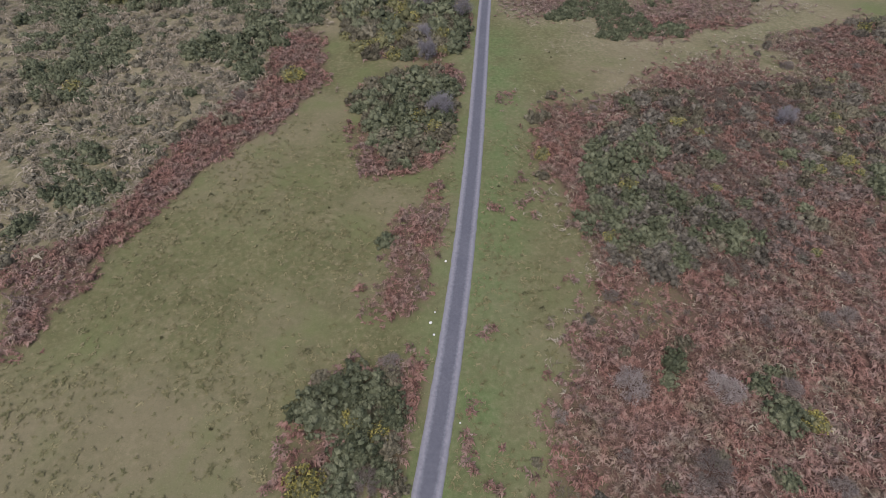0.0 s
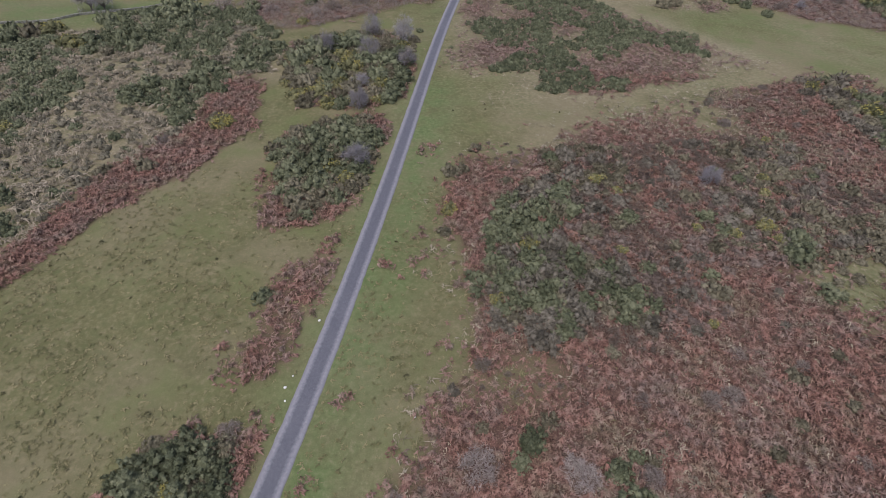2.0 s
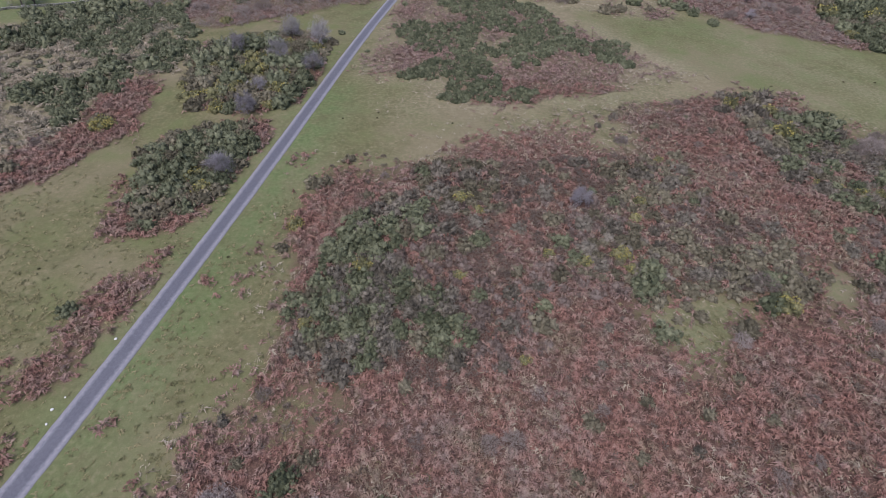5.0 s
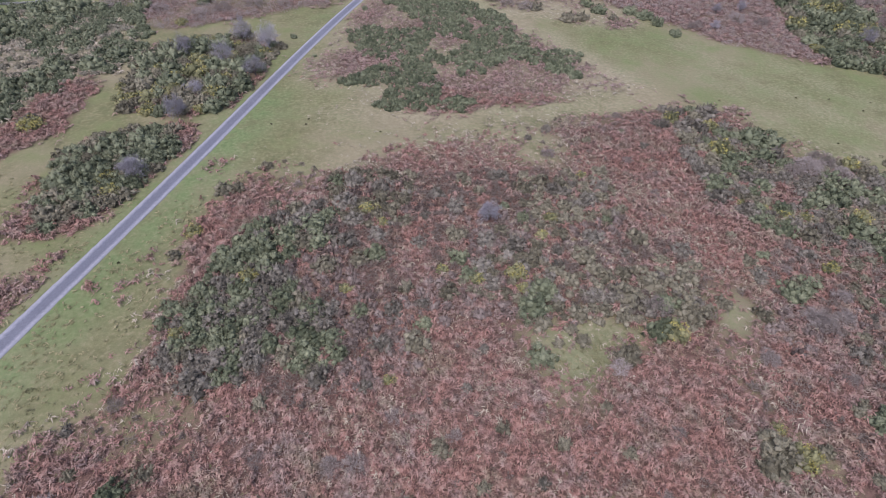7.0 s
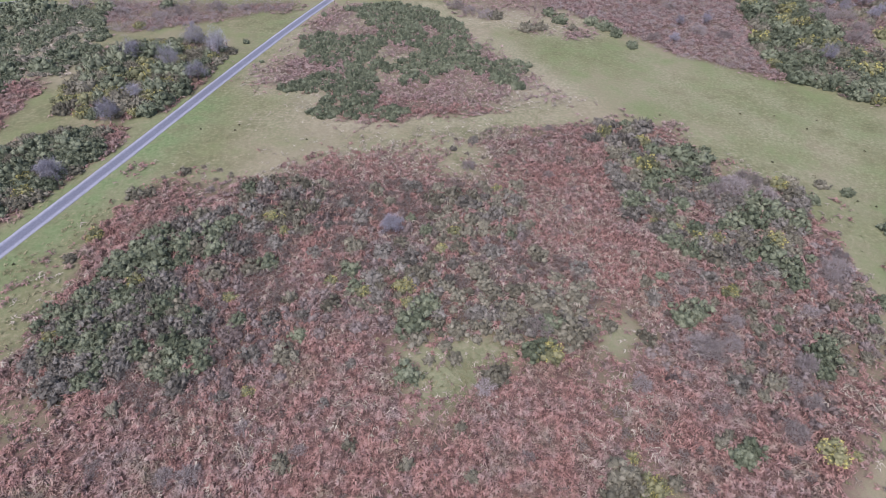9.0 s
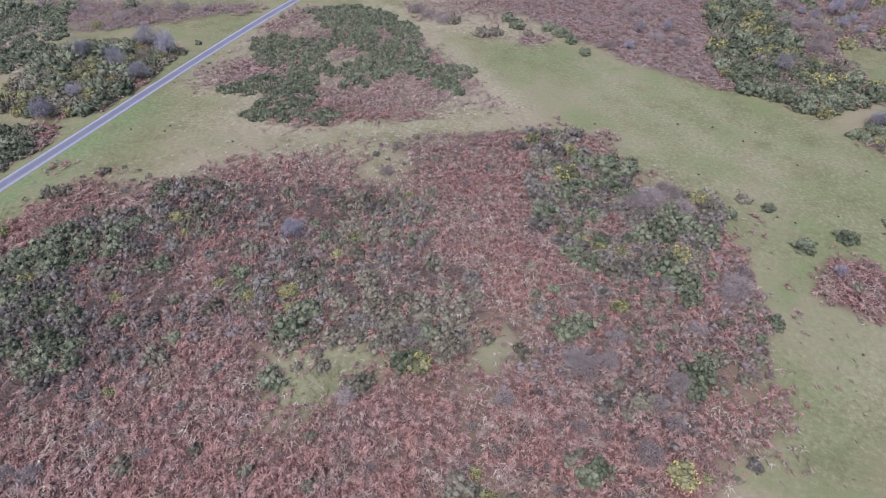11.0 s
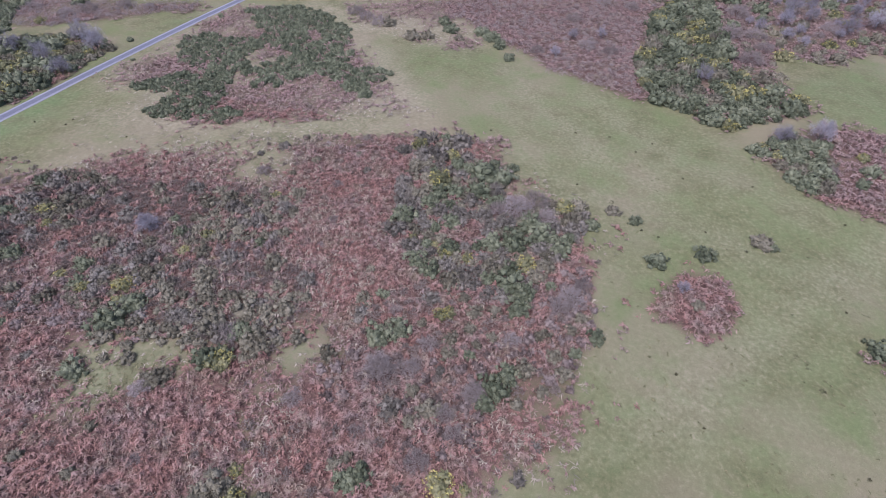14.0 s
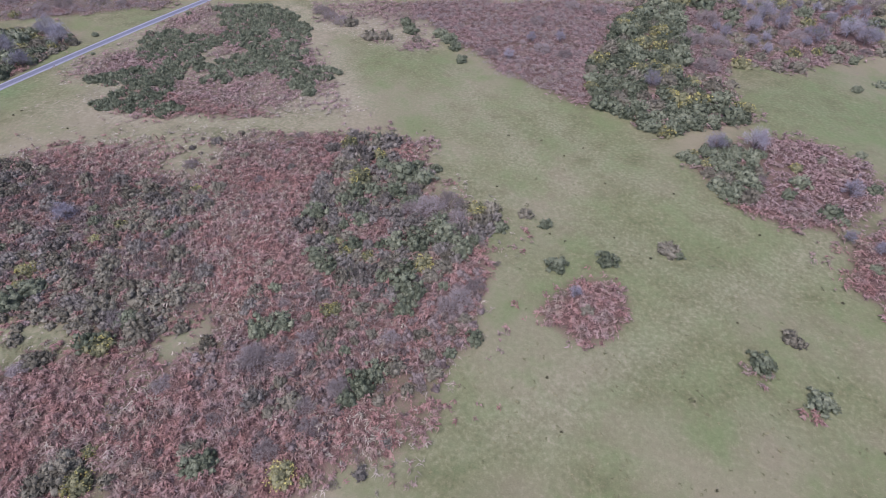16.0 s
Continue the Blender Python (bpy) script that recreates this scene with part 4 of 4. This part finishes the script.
thicket("by the meadow", "bushes by the meadow",
        g=[(118.6, 63.9, 2.2), (117.8, 61.6, 1.7), (119.6, 66, 1.8), (102, 67.2, 2.1), (105.6, 48.7, 1.7), (82.6, 57.8, 2.1)],
        o=[(121.6, 67.6, 1.5), (102.8, 68.8, 1.5), (111.3, 69.7, 1.3), (103.6, 49.8, 1.1), (92.5, 43.6, 2.5), (91.5, 41.7, 1.8), (86.5, 62.6, 2.1),
           (79.3, 63.2, 2.4), (78.2, 53.5, 1.7), (109.7, 56.9, 1), (124.2, 65.1, 1)],
        w=[(115.3, 98.9, 2.9), (118.1, 101.6, 2.4), (112.2, 97.5, 2), (120.6, 97.6, 1.9), (116.3, 62.3, 1.6), (126.3, 81.2, 2.1), (124.8, 79.1, 1.6), (127.6, 84, 1.5), (104.2, 62.4, 2.3), (107.6, 63.7, 1.5), (83.3, 62, 1.8),
           (112, 52.6, 1.6), (119.3, 71.5, 1.4), (113.4, 58.9, 1.4), (104.3, 53.9, 1.1)],
        y=[(115.2, 50.8, 1.8), (117.8, 51, 0.9), (95.4, 43, 1.8)])
thicket("in bracken", "bushes in the bracken",
        g=[(26.2, 29.6, 1.7), (24.8, 27.4, 1.2), (34.4, 26.8, 1.7), (35.6, 23.3, 2.3), (36.5, 28.4, 1.0), (33.2, 17.1, 1.3)],
        y=[(38.2, 22.6, 1.4)],
        o=[(28.1, 31.9, 1.3), (38.2, 28.1, 1), (27.5, 19.1, 1), (32.1, 17.7, 0.9), (21, 30.8, 0.9), (9.7, 18.7, 0.6), (22, 16.4, 0.9)],
        p=[(20.6, 26.7, 2), (30.9, 26, 1.8), (29.9, 27.4, 1.2), (37.4, 26.3, 1.4)],
        w=[(26.3, 18.1, 1.9), (24.7, 16.6, 1.2), (37.9, 16.4, 1.3), (48.6, 35.9, 1.3)])
thicket("in bracken", "bushes in the bracken",
        w=[(46.2, 35.3, 1.3), (58.5, 40.3, 1.1), (51.5, 41.7, 1.1), (82.5, 44.3, 0.9), (103.3, 63, 1.8), (116.3, 62.5, 1.7), (115.2, 56.7, 1.4),
           (108.1, 64.8, 1.2), (95.5, 55.7, 1.3)],
        o=[(57.1, 38.8, 1.3), (104.4, 50.9, 0.9), (93.5, 43.2, 1.9), (98, 44.4, 1), (36.5, 40.9, 1.2), (70, 41, 1), (111.5, 58.8, 1.7), (111.8, 67.3,
           1.3)],
        g=[(106.6, 49.5, 1.6)],
        y=[(93.6, 46.4, 0.9)])
thicket("on open grass", "bushes on the meadow",
        g=[(138.4, 92.7, 1.92), (173.3, 80, 1.92), (103.2, 158.5, 1.8), (145.6, 96.2, 1.8), (156.4, 100.9, 0.96), (166.7, 83.5, 2.04), (135, 101.6,
           1.32)],
        b=[(141.9, 87.6, 1.2)],
        o=[(154.8, 101.7, 2.04), (171.4, 89.2, 1.68), (131.3, 103.1, 1.3), (144, 85.2, 1.2)])
thicket("beyond the meadow", "bushes beyond the meadow",
        y=[(137, 168.6, 3.1), (146.5, 183.8, 2.9), (151.9, 194.7, 3.4), (153.7, 137.1, 1.8), (161.1, 154.6, 2.4), (159.1, 163.1, 2)],
        o=[(135.5, 162.9, 1.9), (153.7, 160.4, 3), (151.4, 148, 2.6), (163.9, 162.5, 2.7)],
        g=[(142.7, 191, 4), (148.4, 207.8, 4.2), (155, 205.4, 4.2), (145.3, 171.3, 3.3), (156.4, 175.2, 3.5), (150.8, 175.1, 3.3), (139.3, 145.5,
           2.9), (143.1, 144.1, 2.6), (147.3, 145.4, 2.6), (150.5, 139, 2.5), (157.3, 143.6, 2.2), (167.2, 148.1, 3.1)],
        b=[(149.8, 158.5, 2.5)])
thicket("beyond the meadow", "bushes beyond the meadow",
        w=[(163.1, 174.1, 3.2), (164.9, 212, 3.8), (167.1, 194, 3.2), (160.3, 191.2, 3.5), (217.4, 247, 3.3), (189.4, 208, 2.6), (167.8, 183.9, 2.5)],
        y=[(171.6, 179.5, 2.6), (188.7, 234.4, 2.3), (194.5, 221.1, 2.4), (207.1, 229.8, 2.2), (156.8, 224.9, 3.8)],
        b=[(181.6, 220.5, 3.8), (177, 206.5, 3), (194.3, 206.8, 3.2), (204, 215.1, 4.1), (207.2, 209.9, 3.7)],
        g=[(172.6, 217.9, 3.2), (194.3, 229.4, 3.2), (214.8, 229.1, 3), (201.2, 195.2, 1.8), (197.4, 175.2, 1.5), (204.3, 180.8, 1.7), (163.7, 224.8,
           4), (150.7, 219.5, 4.1)],
        o=[(181.8, 207.2, 2.4), (185.5, 182.9, 2.3), (202.8, 241.1, 3.3)])
thicket("beyond the meadow", "bushes beyond the meadow",
        b=[(162.7, 134.2, 2.5), (170.2, 136.8, 2.7), (185.9, 127.4, 2.3), (187.5, 112.6, 1.6), (182.8, 113.7, 1.3)],
        y=[(158.8, 130.9, 1.4), (161.4, 128.8, 1.4), (177.7, 132.9, 1.4)],
        g=[(163.2, 121.9, 2.1), (166.1, 122.1, 1.9), (164.4, 126.9, 1.9), (177.7, 127.9, 1.9), (175.2, 123.6, 1.6), (181.5, 120.1, 2.2), (183, 118.4,
           1.3), (190.3, 129.9, 1.6), (190.9, 142.4, 1.3), (185.8, 107.8, 1.2)],
        o=[(168.9, 121.4, 1.7), (183.1, 137.5, 1.2)],
        w=[(170.7, 126.4, 1.5)])
thicket("on rough ground", "bushes beyond the meadow",
        o=[(66.4, 170.2, 2.4), (75.4, 163.7, 2.5), (79.3, 165.3, 2), (88.1, 166.7, 1.6)],
        g=[(81.4, 176.2, 2), (84.6, 171.6, 2.3), (96.6, 169, 2.5), (93.2, 171.9, 2.3), (99.5, 165, 1.9)],
        w=[(58.8, 172.8, 2.5), (54.3, 175.9, 2.6), (63.7, 170, 2.5), (124.4, 208.1, 2.8), (122, 171.1, 2.4), (128.2, 169.5, 2), (109.6, 164.8, 2.1),
           (133.2, 207.4, 2.4), (116.8, 190.9, 2.3)],
        b=[(117.8, 176.8, 1.8), (114.4, 163.8, 1.7), (125.2, 179.5, 1.9)])
thicket("beside the lane", "bushes beside the lane",
        g=[(6.8, 137.8, 1), (0.6, 135.7, 0.9), (-39.5, 149.1, 2.6), (-25, 155.6, 2.3), (19.5, 159.9, 1.1), (15.1, 128.3, 0.7)],
        y=[(-23.6, 140.1, 1.8)],
        w=[(-21.9, 146.9, 2.2), (-34, 148.2, 2.6), (-18, 151.9, 2.6), (-11, 157.9, 2.3), (-3.2, 158.9, 2)])
fill(ROAD_ISLAND, "ggo", 1.4, 2.2, 0.85, "beside the lane", "bushes beside the lane")
fill(FERN_FAR_ISLAND, "yogo", 1.2, 2.1, 1.05, "beside the lane", "bushes beside the lane")
fill(NEAR_ISLAND, "ggo", 1.0, 1.6, 0.85, "beside the lane", "bushes beside the lane")
fill(WOOD_A, "gggsgso", 1.1, 2.3, 0.92, "in a thicket", "bushes in the thicket")
fill(WOOD_F, "gsogss", 1.2, 2.2, 1.2, "by the meadow", "bushes by the meadow", 0.8)
fill(SCRUB_BELT, "gosso", 1.0, 1.8, 2.6, "among bracken", "bushes in the thicket", 0.7)
fill(EAST_BELT, "osowg", 0.9, 1.7, 2.1, "in bracken", "bushes in the bracken", 0.75)
fill(EAST_KNOLL, "gggo", 1.5, 2.4, 1.0, "beyond the meadow", "bushes beyond the meadow")
fill(EAST_GREEN, "ggyo", 1.8, 3.0, 1.7, "on the far slope", "bushes beyond the meadow")
fill(EAST_GREY, "bbbwgoy", 1.6, 3.0, 2.5, "on the far slope", "bushes beyond the meadow", 0.8)
fill(FERN_HILL, "wosso", 0.7, 1.4, 5.0, "in bracken", "bushes in the bracken", 0.5)
LICHENED = "grey-green lichened gorse scrub among bracken"
for outline, gap in ((WOOD_B, 1.0), (WOOD_C, 1.1), (WOOD_D, 1.1), (WOOD_E, 1.15), (WOOD_F, 1.05)):
    mass("olive_scrub", outline, 0.7, 1.6, gap * 1.15, M_OLIVE, "olive-brown scrub among bracken", 0.9, 0.6)
    mass("grey_scrub", outline, 0.8, 1.7, gap, M_SILVER, LICHENED, 0.9, 0.65, count=12, thin=0.35, spray=0.7)
TWIGGY = "grey-brown leafless scrub among bracken"
for outline, gap in ((SHAG_A, 1.05), (SHAG_B, 1.1), (SHAG_C, 1.3), (SHAG_D, 1.25), (SHAG_E, 1.5), (SHAG_F, 1.35), (SHAG_G, 1.4)):
    mass("twiggy_scrub", outline, 0.5, 1.2, gap, M_SHAG, "grey-pink lichened leafless scrub among bracken", 0.85, 0.7, lumps=7, count=22, thin=0.2, spray=0.95)
for outline, gap in ((SCRUB_BELT, 1.05), (EAST_BELT, 1.3), (SOUTH_BELT, 2.2)):
    mass("dull_scrub", outline, 0.6, 1.5, gap * 1.15, M_DULL, TWIGGY, 0.8, 0.6, False, 10, 22, 0.25, 0.34)
    mass("grey_scrub", outline, 0.7, 1.5, gap * 1.5, M_SILVER, LICHENED, 0.85, 0.55, count=12, thin=0.35, spray=0.7)
    mass("olive_scrub", outline, 0.7, 1.5, gap * 1.4, M_OLIVE, "grey-olive scrub among bracken", 0.85, 0.5)
mass("low_scrub", FERN_HILL, 0.4, 1.0, 3.8, M_DULL, "low grey-brown scrub among bracken", 0.7, 0.5, False, 6, 16, 0.25, 0.32)
HEATHY = "dark green gorse scrub spreading over the heath"
mass("gorse_scrub", GORSE_WEST, 0.9, 2.2, 1.15, M_GORSE, HEATHY, 0.68, 0.6)
mass("gorse_scrub", GORSE_HEATH, 0.8, 1.7, 1.2, M_GORSE, HEATHY, 0.8, 0.6)
mass("gorse_scrub", GORSE_HEATH_EDGE, 0.9, 1.9, 1.15, M_GORSE, HEATHY, 0.8, 0.6)
mass("gorse_scrub", GORSE_NORTH_WEST, 0.9, 2.2, 1.15, M_GORSE, HEATHY, 0.64, 0.6)
mass("olive_scrub", GORSE_NORTH_WEST, 0.8, 1.9, 1.5, M_HEATH, "grey-olive scrub spreading over the heath", 0.8, 0.4)
mass("olive_scrub", GORSE_WEST, 0.8, 1.9, 1.2, M_HEATH, "grey-olive scrub spreading over the heath", 0.7, 0.4)
mass("gorse_scrub", HEATH, 0.8, 1.7, 4.2, M_GORSE, "dark green gorse clumps among heath tussocks", 0.5, 0.5)
mass("heath_scrub", HEATH, 0.4, 1.9, 1.9, M_HEATH, "low grey-green scrub among heath tussocks", 0.65, 0.24, True, 5, 9, 0.35, 0.9)
for outline in (GORSE_NORTH_A, GORSE_NORTH_B, GORSE_NORTH_C):
    mass("gorse_scrub", outline, 0.6, 1.6, 0.95, M_GORSE, "dark green gorse scrub above dry grass and bracken", 0.8, 0.65)
mass("gorse_scrub", EAST_GREEN, 1.2, 2.2, 3.2, M_FLUSH, "yellow-green gorse scrub on the far slope", 0.7)
mass("gorse_scrub", EAST_GREEN, 1.3, 2.6, 0.95, M_GORSE, "dark green gorse scrub on the far slope", 0.62, 1.0)
mass("olive_scrub", FERN_EAST, 1.0, 2.2, 2.2, M_OLIVE, "olive scrub on the far slope", 0.6)
mass("bare_scrub", FERN_EAST, 1.0, 2.0, 2.8, M_GREY, "leafless grey scrub on the far slope", 0.6, 0.8, False, 12, 18, 0.12, 0.36)
mass("bare_scrub", FERN_NORTH_EAST, 0.8, 1.9, 1.7, M_GREY, "leafless grey scrub among bracken", 0.6, 0.8, False, 12, 18, 0.12, 0.36)
mass("bare_scrub", FERN_FAR_WEST, 0.9, 2.0, 1.2, M_GREY, "leafless grey scrub beside the far lane", 0.8, 0.8, False, 12, 18, 0.12, 0.36)
mass("olive_scrub", FERN_FAR_WEST, 0.9, 2.0, 1.2, M_OLIVE, "olive scrub beside the far lane", 0.6)

# ---- bracken, tussocks and turf: too many to count ----


def blades(rng, x, y, per, long, high, wide):
    """Rosettes of pointed fronds that arch outward and down from each root: corners, faces and the shade of each corner."""
    n = len(x) * per
    size = np.repeat(rng.uniform(0.6, 1.35, len(x)), per)
    lean = np.repeat(rng.uniform(0, 2 * math.pi, len(x)), per)
    a = np.tile(np.arange(per) * 2 * math.pi / per, len(x)) + lean + rng.normal(0, 0.4, n)
    ca, sa = np.cos(a) + 0.35 * np.cos(lean), np.sin(a) + 0.35 * np.sin(lean)
    k = long * size * rng.uniform(0.6, 1.2, n)
    h = np.repeat(high * rng.uniform(0.35, 1.35, len(x)) * np.clip(1 + 0.9 * ripple(x, y, 2.6, 23), 0.2, 1.6), per)
    w = wide * size * rng.uniform(0.7, 1.3, n)
    px = np.repeat(x, per) + ca * k * 0.12 + rng.normal(0, 0.32 * long, n)
    py = np.repeat(y, per) + sa * k * 0.12 + rng.normal(0, 0.32 * long, n)
    pz = land(px, py)
    up = rng.uniform(0.75, 1.1, n)
    left = (px - sa * w * 0.5, py + ca * w * 0.5, pz + h * up)
    right = (px + sa * w * 0.5, py - ca * w * 0.5, pz + h * up)
    tip = (px + ca * k, py + sa * k, pz + h * rng.uniform(0.1, 0.9, n))
    co = np.stack([np.stack(p, 1) for p in (left, right, tip)], 1).reshape(-1, 3)
    return co, np.arange(3 * n).reshape(-1, 3), np.repeat(rng.uniform(0, 1, len(x)), per * 3)


def shaded_plan():
    """Which half-metre squares of the plan lie under a bush."""
    plan = np.zeros((720, 560), bool)
    gx, gy = np.meshgrid(np.arange(-9, 10) * 0.5, np.arange(-9, 10) * 0.5, indexing="ij")
    for x, y, r in PLANTED:
        i, j = np.round((x + 125 + gx) * 2).astype(int), np.round((y + 20 + gy) * 2).astype(int)
        hit = (np.hypot(gx, gy) < 0.72 * r) & (i >= 0) & (i < 720) & (j >= 0) & (j < 560)
        plan[i[hit], j[hit]] = True
    return plan


UNDER = shaded_plan()


def under_bush(x, y):
    i, j = np.round((x + 125) * 2).astype(int), np.round((y + 20) * 2).astype(int)
    return UNDER[np.clip(i, 0, 719), np.clip(j, 0, 559)] & (i >= 0) & (i < 720) & (j >= 0) & (j < 560)


def strew(name, rng, box, density, cover, per, long, high, wide, mat, label, category):
    """One mesh of plants over a stretch of the plan, as thick as cover() says."""
    x0, x1, y0, y1 = box
    n = int((x1 - x0) * (y1 - y0) * density)
    x, y = rng.uniform(x0, x1, n), rng.uniform(y0, y1, n)
    keep = (rng.uniform(0, 1, n) < cover(x, y)) & ~under_bush(x, y)
    if not keep.any():
        return
    co, faces, tone = blades(rng, x[keep], y[keep], per, long, high, wide)
    me = soup(name, co, faces, 0, tone)
    me.materials.append(mat)
    tagged(new(name, me), label, category, kind="stuff")


def off_road(cover, half=1.9):
    return lambda x, y: np.where(np.abs(x - road_x(y)) < half, 0, cover(x, y))


def turf_cover(x, y):
    return np.clip(1 - fern_cover(x, y) - 0.7 * dry_cover(x, y), 0, 1) * np.clip(0.5 + 0.5 * ripple(x, y, 0.35, 12), 0.1, 1)


def south_line(x):
    """South of this line the bracken is thinner and coarser."""
    return np.interp(x, SOUTH_X, SOUTH_Y)


SOUTH_X, SOUTH_Y = [-16, 0, 20, 40, 60, 80, 100, 120, 140], [11.5, 11.6, 11.7, 11.7, 22.1, 28.3, 35.5, 43.4, 50.9]
rng = np.random.default_rng(5)
FERN_LABEL = "dead rusty-brown bracken fronds covering the ground"
strew("bracken", rng, (5, 140, -28, 45), 3.5, lambda x, y: fern_cover(x, y) * (y < south_line(x)), 8, 0.5, 0.5, 0.15, M_FERN, FERN_LABEL, "bracken")
for box in ((-70, 12, 0, 75), (12, 60, 0, 75), (60, 100, 0, 75), (100, 140, 0, 75)):
    strew("bracken", rng, box, 8.5, lambda x, y: fern_cover(x, y) * (y >= south_line(x)), 8, 0.4, 0.5, 0.14, M_FERN, FERN_LABEL, "bracken")
strew("bracken", rng, (-70, 200, 75, 118), 6.5, fern_cover, 7, 0.45, 0.5, 0.165, M_FERN, FERN_LABEL, "bracken")
# Far bracken takes the paler copy, which has the haze in its colour.
strew("bracken", rng, (-60, 235, 118, 235), 4.5, fern_cover, 6, 0.5, 0.5, 0.21, M_FERN_HAZED, FERN_LABEL, "bracken")
DRY_LABEL = "pale straw-coloured grass tussocks on the moor"
strew("tussock_grass", rng, (-110, 12, 35, 155), 4.2, off_road(lambda x, y: 0.95 * dry_cover(x, y) * np.clip(0.7 + 0.6 * ripple(x, y, 0.4, 44), 0.15, 1)), 7, 0.75, 0.6, 0.17, M_STRAW, DRY_LABEL, "grass")
strew("tussock_grass", rng, (12, 130, 30, 185), 1.8, off_road(lambda x, y: 0.7 * dry_cover(x, y)), 7, 0.42, 0.13, 0.09, M_STRAW, DRY_LABEL, "grass")
strew("tussock_grass", rng, (12, 135, 5, 130), 1.6, lambda x, y: fern_zone(x, y) * np.clip(0.15 + 0.9 * ripple(x, y, 0.22, 61), 0, 1), 7, 0.5, 0.5, 0.1, M_STRAW, "pale dead grass among the bracken", "grass")
FADED = [(52, 74), (78, 90), (100, 88), (100, 60), (84, 60), (70, 64)]
strew("tussock_grass", rng, (28, 105, 58, 114), 3.0, lambda x, y: np.clip(inside(FADED, x, y) * (0.4 + 0.6 * ripple(x, y, 0.4, 71)) + inside(FERN_SLOPE, x, y) * (0.25 + 0.5 * ripple(x, y, 0.3, 72)), 0, 1), 7, 0.4, 0.5, 0.1, M_STRAW, "pale dead grass among the bracken", "grass")
TURF_LABEL = "short olive-green turf tufts on the moor"
strew("turf", rng, (-60, 30, 5, 75), 2.6, off_road(turf_cover), 6, 0.3, 0.12, 0.13, M_TURF, TURF_LABEL, "grass")
strew("turf", rng, (12, 100, 28, 82), 3.0, off_road(lambda x, y: turf_cover(x, y) * inside(FERN_HILL, x, y)), 7, 0.3, 0.16, 0.09, M_TURF, TURF_LABEL, "grass")
strew("turf", rng, (100, 190, 40, 130), 0.35, off_road(turf_cover), 6, 0.24, 0.09, 0.1, M_TURF, TURF_LABEL, "grass")

# ---- stones beside the lane ----


def stone(x, y, size):
    bm = bmesh.new()
    bmesh.ops.create_icosphere(bm, subdivisions=2, radius=size)
    for v in bm.verts:
        v.co *= 0.8 + 0.35 * noise.noise(v.co * 5 + Vector((x, y, 0)))
        v.co.z *= 0.7
    me = bpy.data.meshes.new("stone")
    bm.to_mesh(me)
    bm.free()
    me.materials.append(M_STONE)
    ob = new("stone", me)
    ob.location = (x, y, float(land(x, y)) + size * 0.35)
    return tagged(ob, "small white stone on the grass verge", "stone", "stones along the lane")


for sx, sy, size in ((1.2, 43.9, 0.2), (-0.6, 34.5, 0.22), (-0.2, 32.9, 0.16), (13.9, 31.7, 0.14), (3.6, 21.4, 0.14), (2.5, 22.6, 0.12), (-0.1, 36.0, 0.12)):
    stone(sx, sy, size)


# ---- old field wall and a thorn tree on the far side of the heath ----


def dry_stone_wall(line):
    """A low field wall of rough stones in two courses."""
    rng = np.random.default_rng(77)
    v, f = ball(1)
    co, faces, at = [], [], 0
    for (x0, y0), (x1, y1) in zip(line, line[1:]):
        run = math.hypot(x1 - x0, y1 - y0)
        for course in range(2):
            s = 0.0
            while s < run:
                size = rng.uniform(0.16, 0.32)
                s += size * 1.5
                k = min(s / run, 1.0)
                x, y = x0 + (x1 - x0) * k + rng.normal(0, 0.06), y0 + (y1 - y0) * k + rng.normal(0, 0.06)
                co.append(v * np.array([size, size * 0.8, 0.24]) * rng.uniform(0.8, 1.2, (len(v), 1)) + (x, y, float(land(x, y)) + 0.16 + course * 0.3))
                faces.append(f + at)
                at += len(v)
    me = soup("dry_stone_wall", np.concatenate(co), np.concatenate(faces))
    me.materials.append(M_WALLSTONE)
    return tagged(new("dry_stone_wall", me), "low grey dry stone wall along a field", "wall")


dry_stone_wall([(-106, 131.5), (-98.4, 133.1), (-87.1, 135.7), (-82.3, 140.2), (-70.3, 146.4), (-60.5, 152.2), (-50, 158)])
plant("b", -80.5, 143.6, 4.6, "by a field wall", "trees by the wall")
plant("b", -77.5, 144.4, 4.0, "by a field wall", "trees by the wall")
plant("g", -93, 129.5, 1.6, "by a field wall", "bushes on the heath")

# ---- dark tufts and molehills on the turf ----


def dark_tufts():
    rng = np.random.default_rng(91)
    x, y = rng.uniform(-45, 185, 130), rng.uniform(12, 130, 130)
    keep = (fern_zone(x, y) < 0.05) & (dry_cover(x, y) < 0.3) & (np.abs(x - road_x(y)) > 3)
    x, y = np.concatenate([x[keep], SPOT_X]), np.concatenate([y[keep], SPOT_Y])
    size = np.concatenate([rng.uniform(0.08, 0.2, keep.sum()), np.full(len(SPOT_X), 0.35)])
    c = np.stack([x, y, land(x, y)], 1)
    co = sprigs(rng, c, size, 34, 0.22, 0.5)
    me = soup("dark_tuft", co, tris(co))
    me.materials.append(M_RUSH)
    tagged(new("dark_tuft", me), "small dark rush tufts dotted over the turf", "grass", kind="stuff")


SPOT_X = np.array([-32.2, -36.4, -24.0, -14.0, 10.8, 12.6, 131.0, 158.0, -12.5])
SPOT_Y = np.array([56.0, 53.5, 52.5, 30.5, 38.8, 36.5, 106.0, 75.0, 25.0])
dark_tufts()
